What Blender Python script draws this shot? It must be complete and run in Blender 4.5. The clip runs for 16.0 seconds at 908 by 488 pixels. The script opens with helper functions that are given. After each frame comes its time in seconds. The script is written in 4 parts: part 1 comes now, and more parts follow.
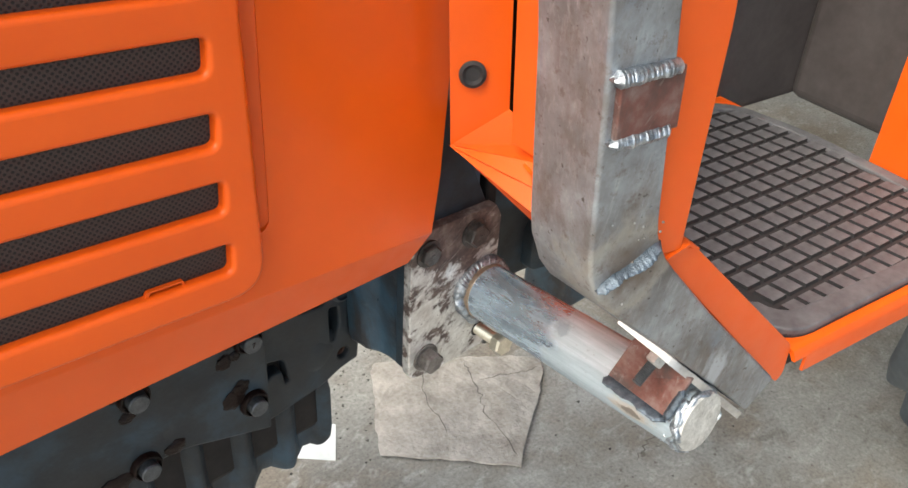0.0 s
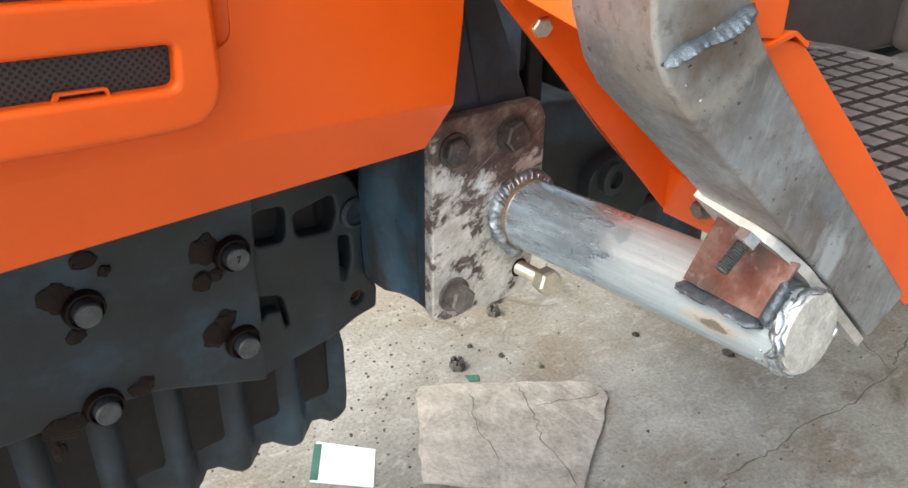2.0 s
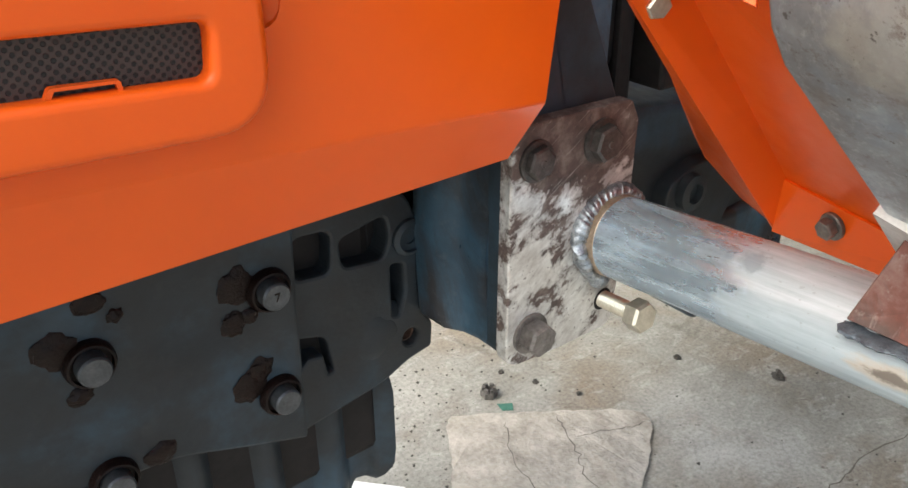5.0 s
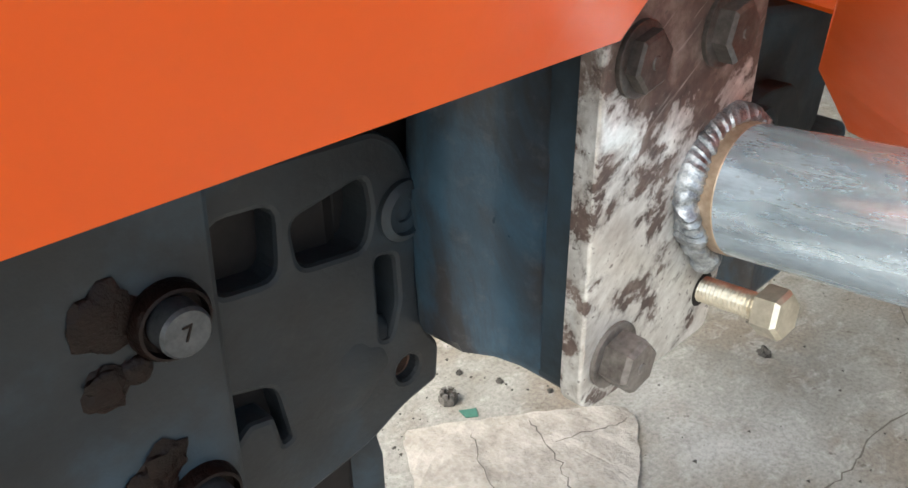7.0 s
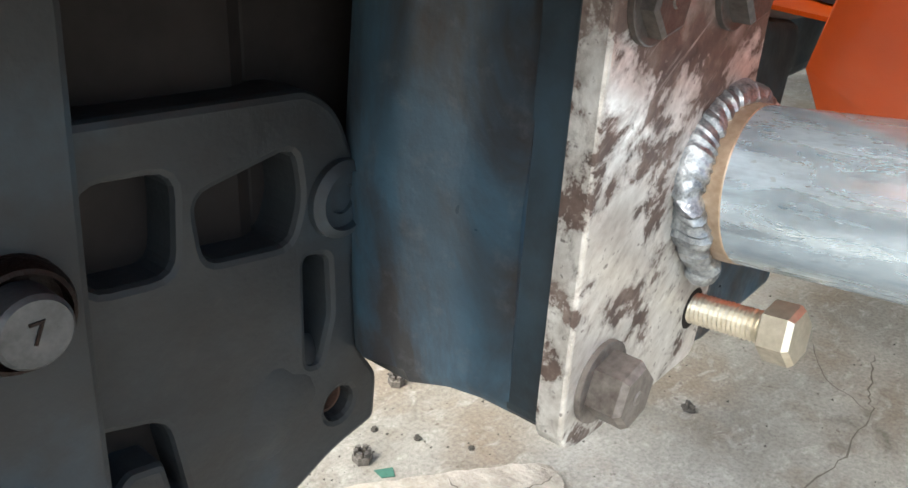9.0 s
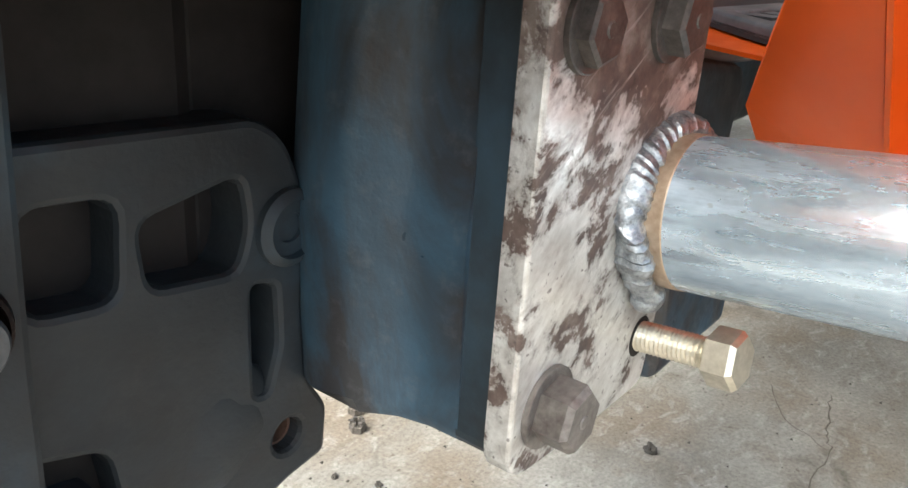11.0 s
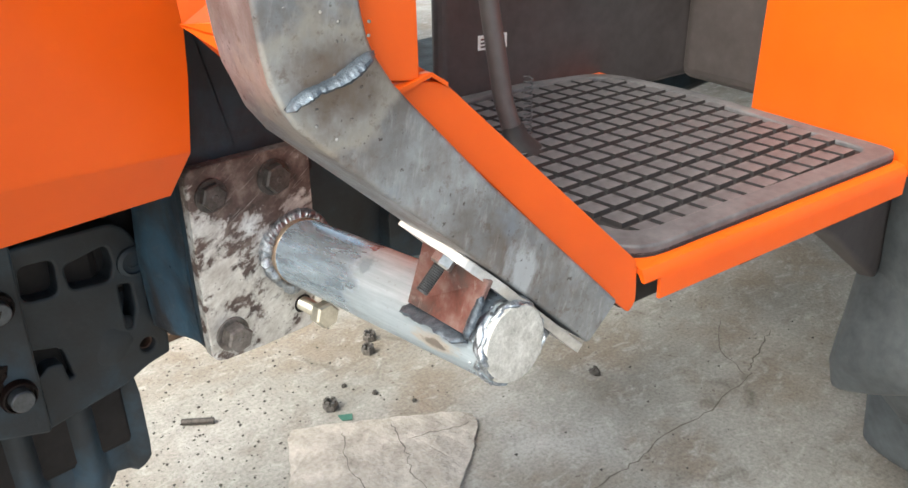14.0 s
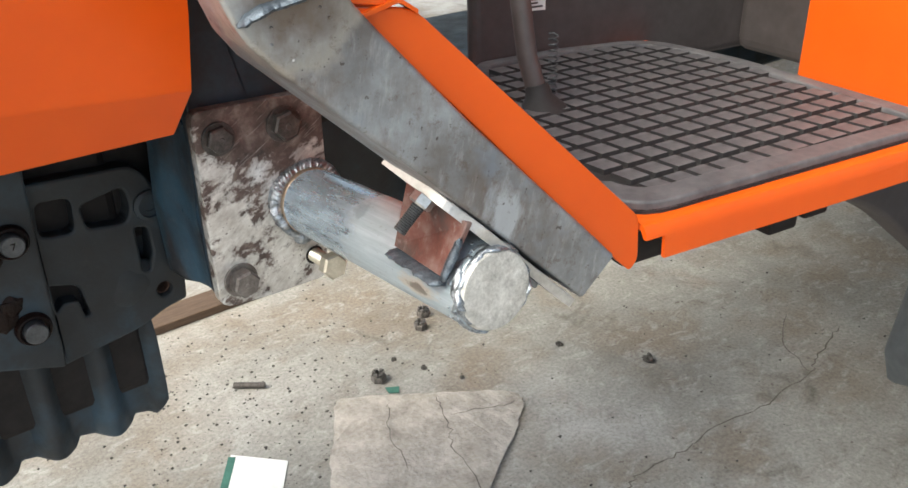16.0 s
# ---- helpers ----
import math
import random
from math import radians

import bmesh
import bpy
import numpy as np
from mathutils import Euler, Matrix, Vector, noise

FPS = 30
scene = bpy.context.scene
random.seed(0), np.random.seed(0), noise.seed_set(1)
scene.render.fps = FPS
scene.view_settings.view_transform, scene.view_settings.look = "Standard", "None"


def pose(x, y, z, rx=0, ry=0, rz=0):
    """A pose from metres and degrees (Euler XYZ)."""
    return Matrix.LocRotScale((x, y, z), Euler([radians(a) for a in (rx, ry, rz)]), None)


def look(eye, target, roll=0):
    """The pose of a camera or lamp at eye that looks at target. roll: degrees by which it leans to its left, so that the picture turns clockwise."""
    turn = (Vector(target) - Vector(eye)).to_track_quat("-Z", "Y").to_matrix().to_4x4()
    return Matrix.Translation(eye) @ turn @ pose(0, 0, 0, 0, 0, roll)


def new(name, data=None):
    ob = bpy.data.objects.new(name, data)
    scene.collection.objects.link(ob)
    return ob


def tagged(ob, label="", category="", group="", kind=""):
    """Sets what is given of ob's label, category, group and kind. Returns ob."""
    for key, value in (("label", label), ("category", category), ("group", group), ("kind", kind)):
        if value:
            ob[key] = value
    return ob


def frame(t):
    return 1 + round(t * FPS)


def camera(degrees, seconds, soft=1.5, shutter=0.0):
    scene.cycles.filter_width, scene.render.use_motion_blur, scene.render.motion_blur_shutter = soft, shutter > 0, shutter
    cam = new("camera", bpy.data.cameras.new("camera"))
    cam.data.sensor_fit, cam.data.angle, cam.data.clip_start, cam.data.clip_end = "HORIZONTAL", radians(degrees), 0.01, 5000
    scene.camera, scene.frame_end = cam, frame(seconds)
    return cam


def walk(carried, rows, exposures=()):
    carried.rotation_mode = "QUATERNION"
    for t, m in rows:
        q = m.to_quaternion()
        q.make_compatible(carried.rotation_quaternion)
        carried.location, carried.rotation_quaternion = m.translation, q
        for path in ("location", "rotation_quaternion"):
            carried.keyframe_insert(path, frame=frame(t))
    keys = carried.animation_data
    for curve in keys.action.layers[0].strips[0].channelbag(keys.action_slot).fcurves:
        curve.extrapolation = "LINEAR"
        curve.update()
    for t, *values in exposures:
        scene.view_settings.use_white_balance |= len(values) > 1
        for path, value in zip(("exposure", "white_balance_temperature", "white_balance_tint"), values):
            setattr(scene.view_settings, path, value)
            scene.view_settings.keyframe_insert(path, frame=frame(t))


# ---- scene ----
cam = camera(56.4, 16.0)
PATH = [
    (0, (0.009, 0.026, 1.548), (1.151, 1.21, 0.411), 3.3),
    (0.5, (0.039, 0.016, 1.39), (1.204, 1.263, 0.347), 2.7),
    (1, (0.058, 0.015, 1.333), (1.226, 1.3, 0.341), 2.3),
    (1.5, (0.081, 0.041, 1.317), (1.221, 1.356, 0.332), 1.6),
    (2, (0.081, 0.043, 1.31), (1.164, 1.407, 0.327), 0.5),
    (2.5, (0.085, 0.022, 1.319), (1.091, 1.465, 0.368), -0.3),
    (3, (0.087, 0.015, 1.319), (1.092, 1.47, 0.385), -0.5),
    (3.5, (0.096, 0.022, 1.305), (1.11, 1.478, 0.381), -0.4),
    (4, (0.088, 0.044, 1.305), (1.106, 1.495, 0.378), -0.9),
    (4.5, (0.104, 0.092, 1.287), (1.13, 1.529, 0.348), -1.2),
    (4.7, (0.106, 0.123, 1.275), (1.154, 1.54, 0.329), -0.9),
    (6.8, (0.207, 0.391, 1.134), (1.408, 1.652, 0.15), -1.2),
    (7, (0.216, 0.396, 1.121), (1.437, 1.638, 0.138), -0.9),
    (7.5, (0.225, 0.42, 1.088), (1.499, 1.62, 0.119), 0.2),
    (8, (0.237, 0.43, 1.072), (1.596, 1.589, 0.172), 1.7),
    (8.5, (0.246, 0.444, 1.062), (1.632, 1.596, 0.195), 2.1),
    (8.7, (0.249, 0.453, 1.059), (1.644, 1.597, 0.194), 2.6),
    (11, (0.248, 0.443, 1.051), (1.744, 1.542, 0.305), 3.7),
    (11.5, (0.217, 0.374, 1.106), (1.658, 1.515, 0.317), 2.7),
    (12, (0.173, 0.268, 1.199), (1.474, 1.514, 0.33), 0.3),
    (12.5, (0.143, 0.15, 1.301), (1.43, 1.396, 0.411), -0.4),
    (13, (0.122, 0.01, 1.341), (1.407, 1.261, 0.456), -0.2),
    (13.5, (0.147, -0.051, 1.334), (1.413, 1.213, 0.439), -0.5),
    (14, (0.168, -0.087, 1.325), (1.415, 1.191, 0.424), -0.7),
    (14.5, (0.168, -0.122, 1.313), (1.387, 1.176, 0.403), -0.7),
    (15, (0.18, -0.163, 1.295), (1.372, 1.159, 0.383), -0.5),
    (15.5, (0.236, -0.159, 1.27), (1.355, 1.226, 0.359), -1.2),
    (16, (0.221, -0.14, 1.285), (1.315, 1.262, 0.369), -1.3),
]
walk(cam, [(t, look(eye, target, roll)) for t, eye, target, roll in PATH], exposures=[(0.0, 1.42, 6400.0, 2.0), (1.5, 1.52, 6400.0, 2.0), (3.0, 1.58, 6400.0, 2.0), (4.5, 1.48, 6400.0, 2.0), (7.0, 1.78, 6400.0, 2.0), (8.4, 1.95, 6400.0, 2.0), (11.2, 2.02, 6400.0, 2.0), (12.2, 1.74, 6400.0, 2.0), (14.0, 1.65, 6400.0, 2.0), (15.2, 1.4, 6400.0, 2.0), (16.0, 1.38, 6400.0, 2.0)])

# ---- light ----
world = bpy.data.worlds.new("sky")
scene.world = world
world.use_nodes = True
wn = world.node_tree.nodes
sky = wn.new("ShaderNodeTexSky")
sky.sky_type = "NISHITA"
sky.sun_disc = False
sky.sun_elevation, sky.sun_rotation = radians(52), radians(-89)
sky.air_density, sky.dust_density = 1.0, 6.0
wn["Background"].inputs["Strength"].default_value = 0.14
world.node_tree.links.new(sky.outputs["Color"], wn["Background"].inputs["Color"])
sun = new("sun", bpy.data.lights.new("sun", "SUN"))
sun.data.energy, sun.data.angle, sun.data.color = 0.74, radians(45), (1.0, 0.97, 0.93)
sun.matrix_world = look((-2.75, 0.66, 4.9), (0.6, 0.6, 0.6))


# ---- line of the welded pipe ----
PL = 0.585
A0, A1 = Vector((0.595, PL, 0.929)), Vector((0.5785, 0.2730, 0.9660))
AX = (A1 - A0).normalized()
R = 0.0344


def axis_matrix(a, b):
    a, b = Vector(a), Vector(b)
    return Matrix.Translation(a) @ (b - a).to_track_quat("Z", "Y").to_matrix().to_4x4(), (b - a).length


pm, plen = axis_matrix(A0, A1)


def on_pipe(along, angle, r):
    """A point along the pipe, at that angle (0 up, 90 towards +X) and radius."""
    side = AX.cross(Vector((0, 0, 1))).normalized() * -1
    up = side.cross(AX).normalized()
    if up.z < 0:
        up = -up
    a = radians(angle)
    return A0 + AX * along + (up * math.cos(a) + side * (1 if side.x > 0 else -1) * math.sin(a)) * r


# ---- materials ----
def material(name, base, rough=0.6, metal=0.0, coat=0.0, spec=0.5):
    m = bpy.data.materials.new(name)
    m.use_nodes = True
    b = m.node_tree.nodes["Principled BSDF"]
    b.inputs["Base Color"].default_value = (*base, 1)
    b.inputs["Roughness"].default_value = rough
    b.inputs["Metallic"].default_value = metal
    b.inputs["Coat Weight"].default_value = coat
    b.inputs["Specular IOR Level"].default_value = spec
    return m


def node(m, kind, **values):
    n = m.node_tree.nodes.new(kind)
    for key, value in values.items():
        n.inputs[key.replace("_", " ")].default_value = value
    return n


def join(m, a, b):
    m.node_tree.links.new(a, b)


def coords(m, scale=(1, 1, 1)):
    """Object coordinates in metres, stretched by scale."""
    t = m.node_tree.nodes.new("ShaderNodeTexCoord")
    mp = node(m, "ShaderNodeMapping", Scale=scale)
    join(m, t.outputs["Object"], mp.inputs["Vector"])
    return mp.outputs["Vector"]


def noise_tex(m, scale, detail=5.0, rough=0.6, stretch=(1, 1, 1), distort=0.0):
    n = node(m, "ShaderNodeTexNoise", Scale=scale, Detail=detail, Roughness=rough, Distortion=distort)
    join(m, coords(m, stretch), n.inputs["Vector"])
    return n.outputs["Fac"]


def smear(m, scale, angle, long, detail=5.0, rough=0.6, distort=0.0):
    """Noise drawn out along a line that leans by angle in the upright plane."""
    n = node(m, "ShaderNodeTexNoise", Scale=scale, Detail=detail, Roughness=rough, Distortion=distort)
    t = m.node_tree.nodes.new("ShaderNodeTexCoord")
    mp = node(m, "ShaderNodeMapping", Rotation=(0, radians(angle), 0), Scale=(1, 1, long))
    mp.vector_type = "TEXTURE"
    join(m, t.outputs["Object"], mp.inputs["Vector"])
    join(m, mp.outputs["Vector"], n.inputs["Vector"])
    return n.outputs["Fac"]


def spot(m, centre, size):
    """1 at a place on the thing, falling to 0 at size metres from it."""
    t = m.node_tree.nodes.new("ShaderNodeTexCoord")
    mp = node(m, "ShaderNodeMapping", Location=centre, Scale=size)
    mp.vector_type = "TEXTURE"
    g = m.node_tree.nodes.new("ShaderNodeTexGradient")
    g.gradient_type = "SPHERICAL"
    join(m, t.outputs["Object"], mp.inputs["Vector"])
    join(m, mp.outputs["Vector"], g.inputs["Vector"])
    return g.outputs["Fac"]


def ramp(m, fac, stops):
    r = m.node_tree.nodes.new("ShaderNodeValToRGB")
    e = r.color_ramp.elements
    while len(e) < len(stops):
        e.new(0.5)
    for el, (p, c) in zip(e, stops):
        el.position = p
        el.color = (*c, 1) if not isinstance(c, float) else (c, c, c, 1)
    join(m, fac, r.inputs["Fac"])
    return r.outputs["Color"]


def mix(m, fac, a, b, how="MIX"):
    n = m.node_tree.nodes.new("ShaderNodeMix")
    n.data_type, n.blend_type = "RGBA", how
    for k, v in ((0, fac), (6, a), (7, b)):
        if isinstance(v, (int, float)):
            n.inputs[k].default_value = v if k == 0 else (v, v, v, 1)
        elif isinstance(v, tuple):
            n.inputs[k].default_value = (*v, 1)
        else:
            join(m, v, n.inputs[k])
    return n.outputs[2]


def finish(m, color=None, rough=None, metal=None, bump=None, strength=0.2, distance=0.002):
    b = m.node_tree.nodes["Principled BSDF"]
    for key, v in (("Base Color", color), ("Roughness", rough), ("Metallic", metal)):
        if v is not None:
            join(m, v, b.inputs[key])
    if bump is not None:
        n = node(m, "ShaderNodeBump", Strength=strength, Distance=distance)
        join(m, bump, n.inputs["Height"])
        join(m, n.outputs["Normal"], b.inputs["Normal"])
    return m


def orange_paint():
    m = material("orange_paint", (0.8, 0.1, 0.01), 0.32, 0.0, 0.06, 0.3)
    big = noise_tex(m, 6, 3)
    col = ramp(m, big, [(0.3, (0.66, 0.086, 0.005)), (0.7, (0.74, 0.106, 0.007))])
    specks = ramp(m, noise_tex(m, 260, 2), [(0.70, 0.0), (0.76, 1.0)])
    col = mix(m, mix(m, 0.25, 0.0, specks, "MULTIPLY"), col, (0.55, 0.2, 0.1))
    return finish(m, col, ramp(m, noise_tex(m, 40, 4), [(0.3, 0.28), (0.7, 0.42)]), None, noise_tex(m, 320, 2), 0.03, 0.001)


def cast_iron():
    m = material("dark_blue_cast_iron", (0.03, 0.045, 0.06), 0.5, 0.0, 0.0, 0.3)
    col = ramp(m, noise_tex(m, 9, 6), [(0.28, (0.015, 0.0145, 0.0145)), (0.5, (0.022, 0.027, 0.031)), (0.72, (0.036, 0.066, 0.092))])
    dust = ramp(m, noise_tex(m, 60, 6), [(0.58, 0.0), (0.8, 0.25)])
    col = mix(m, dust, col, (0.06, 0.058, 0.056))
    return finish(m, col, ramp(m, noise_tex(m, 25, 4), [(0.3, 0.36), (0.7, 0.6)]), None, noise_tex(m, 180, 5), 0.18, 0.002)


# marks on the steel: dark stain, dull brown patch and burnt patch on the pipe (in its own frame), burnt steel round the
# joint
STAIN, BROWN_PATCH, BURN = [pm.inverted() @ Vector(p) for p in ((0.569, 0.435, 0.975), (0.606, 0.392, 0.979), (0.547, 0.325, 0.956))]
JOINT_AT = (0.448, 0.297, 1.192)


def scraped_steel():
    m = material("scraped_steel", (0.4, 0.37, 0.33), 0.5, 0.3)
    a = smear(m, 44, 55, 1.5, 7, 0.66, 0.25)
    b = smear(m, 110, 48, 2.5, 6, 0.7, 0.3)
    scratch = smear(m, 420, 58, 14.0, 3, 0.6)
    top = spot(m, (0.555, 0.58, 1.045), (0.14, 0.2, 0.105))
    field = mix(m, 0.12, a, b)
    field = mix(m, mix(m, 0.8, 0.0, top), field, 0.25)
    mask = ramp(m, field, [(0.435, 0.0), (0.462, 0.6), (0.51, 1.0)])
    light = ramp(m, smear(m, 60, 52, 2.0, 7, 0.68, 0.2), [(0.3, (0.36, 0.335, 0.31)), (0.5, (0.60, 0.592, 0.565)), (0.68, (0.83, 0.835, 0.815))])
    dark = ramp(m, noise_tex(m, 55, 6, 0.65), [(0.32, (0.040, 0.030, 0.027)), (0.52, (0.108, 0.076, 0.064)), (0.7, (0.22, 0.185, 0.165))])
    col = mix(m, mask, dark, light)
    col = mix(m, ramp(m, scratch, [(0.60, 0.0), (0.72, 0.3)]), col, (0.72, 0.70, 0.68))
    col = mix(m, ramp(m, noise_tex(m, 240, 3, 0.5), [(0.66, 0.0), (0.72, 0.7)]), col, (0.06, 0.045, 0.04))
    return finish(m, col, ramp(m, mask, [(0.0, 0.60), (1.0, 0.36)]), ramp(m, mask, [(0.0, 0.0), (1.0, 0.45)]), mix(m, 0.5, mask, b), 0.3, 0.001)


def bright_pipe():
    m = material("bright_steel_pipe", (0.7, 0.74, 0.78), 0.34, 0.82)
    lines = noise_tex(m, 260, 4, 0.65, (1, 1, 0.035))
    dots = noise_tex(m, 420, 3, 0.6, (1, 1, 0.35))
    grain = noise_tex(m, 90, 6, 0.68, (1, 1, 0.22), 0.4)
    col = ramp(m, mix(m, 0.4, lines, grain), [(0.34, (0.34, 0.42, 0.48)), (0.66, (0.54, 0.62, 0.68))])
    t = m.node_tree.nodes.new("ShaderNodeTexCoord")
    sep = m.node_tree.nodes.new("ShaderNodeSeparateXYZ")
    join(m, t.outputs["Object"], sep.inputs["Vector"])
    wob = mix(m, 0.12, sep.outputs["Z"], noise_tex(m, 26, 6, 0.66, (1, 1, 0.5)))
    mill_end = ramp(m, wob, [(0.188, 1.0), (0.195, 0.0)])
    blue = ramp(m, mix(m, 0.55, lines, mix(m, 0.5, grain, dots)), [(0.38, (0.36, 0.45, 0.54)), (0.52, (0.52, 0.63, 0.73)), (0.66, (0.68, 0.79, 0.89))])
    col = mix(m, mill_end, col, blue)
    scale_spots = ramp(m, noise_tex(m, 300, 2, 0.5, (1, 1, 0.5)), [(0.66, 0.0), (0.72, 0.55)])
    col = mix(m, scale_spots, col, (0.30, 0.34, 0.38))
    stain = mix(m, 0.45, spot(m, STAIN, (0.017, 0.017, 0.021)), noise_tex(m, 110, 4))
    col = mix(m, ramp(m, stain, [(0.45, 0.0), (0.58, 0.6)]), col, (0.20, 0.24, 0.30))
    blot = noise_tex(m, 30, 6, 0.6, (1, 1, 0.3))
    col = mix(m, ramp(m, blot, [(0.60, 0.0), (0.72, 0.4)]), col, (0.28, 0.30, 0.34))
    # Dull brown patch along the pipe's upper side near the bracket.
    brownish = mix(m, 0.42, spot(m, BROWN_PATCH, (0.020, 0.020, 0.072)), noise_tex(m, 60, 6, 0.66, (1, 1, 0.3)))
    col = mix(m, ramp(m, brownish, [(0.50, 0.0), (0.62, 0.6)]), col, (0.12, 0.095, 0.088))
    burn = mix(m, 0.5, spot(m, BURN, (0.018, 0.018, 0.05)), noise_tex(m, 75, 6, 0.68, (1, 1, 0.6)))
    col = mix(m, ramp(m, burn, [(0.47, 0.0), (0.60, 0.6)]), col, (0.55, 0.44, 0.33))
    col = mix(m, ramp(m, burn, [(0.60, 0.0), (0.66, 0.8)]), col, (0.12, 0.10, 0.085))
    dull = ramp(m, brownish, [(0.48, 0.0), (0.64, 0.7)])
    rough = mix(m, dull, mix(m, mill_end, 0.40, ramp(m, grain, [(0.3, 0.22), (0.7, 0.32)])), 0.45)
    shine = mix(m, dull, ramp(m, mill_end, [(0.0, 0.48), (1.0, 0.74)]), 0.05)
    return finish(m, col, rough, shine, mix(m, 0.5, lines, grain), 0.05, 0.001)


def mill_steel():
    m = material("bare_mill_steel", (0.25, 0.25, 0.25), 0.48, 0.6)
    a = noise_tex(m, 11, 6, 0.65)
    col = ramp(m, a, [(0.28, (0.145, 0.14, 0.14)), (0.5, (0.25, 0.262, 0.278)), (0.68, (0.41, 0.455, 0.505))])
    hatch = smear(m, 220, 12, 5.0, 5, 0.7)
    col = mix(m, ramp(m, hatch, [(0.52, 0.0), (0.75, 0.4)]), col, (0.55, 0.56, 0.57))
    # Rusted areas, uneven over the bare steel.
    brownish = ramp(m, noise_tex(m, 22, 7, 0.7, (1, 1, 0.6)), [(0.47, 0.0), (0.68, 0.7)])
    col = mix(m, brownish, col, (0.155, 0.115, 0.09))
    blue = ramp(m, noise_tex(m, 16, 4, 0.6), [(0.58, 0.0), (0.7, 0.55)])
    col = mix(m, blue, col, (0.22, 0.27, 0.34))
    burn = spot(m, JOINT_AT, (0.062, 0.10, 0.062))
    edge = mix(m, 0.45, burn, noise_tex(m, 30, 5))
    col = mix(m, ramp(m, edge, [(0.36, 0.0), (0.44, 0.5), (0.6, 0.1)]), col, (0.46, 0.43, 0.37))
    col = mix(m, ramp(m, edge, [(0.50, 0.0), (0.64, 0.8)]), col, (0.17, 0.125, 0.09))
    bright = mix(m, 0.55, spot(m, (0.591, 0.275, 1.02), (0.035, 0.06, 0.05)), smear(m, 70, 20, 3.0, 6, 0.7))
    col = mix(m, ramp(m, bright, [(0.46, 0.0), (0.60, 0.7)]), col, (0.52, 0.57, 0.63))
    speck = ramp(m, noise_tex(m, 95, 6, 0.75), [(0.55, 0.0), (0.68, 0.6)])
    col = mix(m, speck, col, (0.13, 0.09, 0.068))
    flecks = ramp(m, noise_tex(m, 170, 3, 0.55), [(0.67, 0.0), (0.72, 0.8)])
    col = mix(m, flecks, col, (0.075, 0.062, 0.055))
    return finish(m, col, ramp(m, a, [(0.3, 0.55), (0.75, 0.34)]), None, mix(m, 0.4, noise_tex(m, 150, 6), hatch), 0.22, 0.001)


def rusty_primer():
    m = material("rusty_primer", (0.16, 0.05, 0.04), 0.45, 0.3)
    a = noise_tex(m, 45, 6, 0.6)
    col = ramp(m, a, [(0.3, (0.085, 0.040, 0.034)), (0.5, (0.165, 0.068, 0.055)), (0.68, (0.24, 0.165, 0.15))])
    soot = ramp(m, noise_tex(m, 28, 5, 0.62, (1, 1, 0.5), 0.4), [(0.48, 0.0), (0.62, 0.8)])
    col = mix(m, soot, col, (0.075, 0.062, 0.058))
    rub = ramp(m, smear(m, 160, 40, 6.0, 5, 0.68), [(0.58, 0.0), (0.7, 0.5)])
    col = mix(m, rub, col, (0.34, 0.31, 0.30))
    return finish(m, col, ramp(m, a, [(0.3, 0.34), (0.7, 0.55)]), None, noise_tex(m, 160, 5), 0.2, 0.001)


def concrete():
    m = material("worn_concrete", (0.4, 0.37, 0.33), 0.85)
    big = noise_tex(m, 1.6, 6, 0.6)
    col = ramp(m, big, [(0.3, (0.19, 0.178, 0.158)), (0.5, (0.305, 0.295, 0.270)), (0.7, (0.45, 0.44, 0.415))])
    mid = ramp(m, noise_tex(m, 7, 7, 0.65), [(0.5, 0.0), (0.72, 0.6)])
    col = mix(m, mid, col, (0.18, 0.155, 0.125))
    stain = ramp(m, noise_tex(m, 2.6, 3, 0.5), [(0.48, 0.0), (0.66, 0.62)])
    col = mix(m, stain, col, (0.215, 0.165, 0.115))
    rusty = ramp(m, noise_tex(m, 5.5, 6, 0.68, (1, 1, 1), 0.5), [(0.55, 0.0), (0.72, 0.32)])
    col = mix(m, rusty, col, (0.27, 0.195, 0.13))
    scuff = ramp(m, noise_tex(m, 16, 7, 0.72, (1, 1.6, 1), 0.8), [(0.52, 0.0), (0.66, 0.55)])
    col = mix(m, scuff, col, (0.47, 0.46, 0.435))
    oil = ramp(m, noise_tex(m, 4.5, 5, 0.65, (1, 1, 1), 1.0), [(0.60, 0.0), (0.72, 0.65)])
    col = mix(m, oil, col, (0.13, 0.115, 0.095))
    grit = ramp(m, noise_tex(m, 110, 7, 0.75), [(0.32, 0.62), (0.5, 0.97), (0.68, 1.22)])
    col = mix(m, 1.0, col, grit, "MULTIPLY")
    pits = ramp(m, noise_tex(m, 38, 3, 0.5), [(0.68, 0.0), (0.73, 0.75)])
    col = mix(m, pits, col, (0.12, 0.1, 0.085))
    return finish(m, col, None, None, mix(m, 0.5, noise_tex(m, 120, 6, 0.7), noise_tex(m, 14, 6)), 0.32, 0.005)


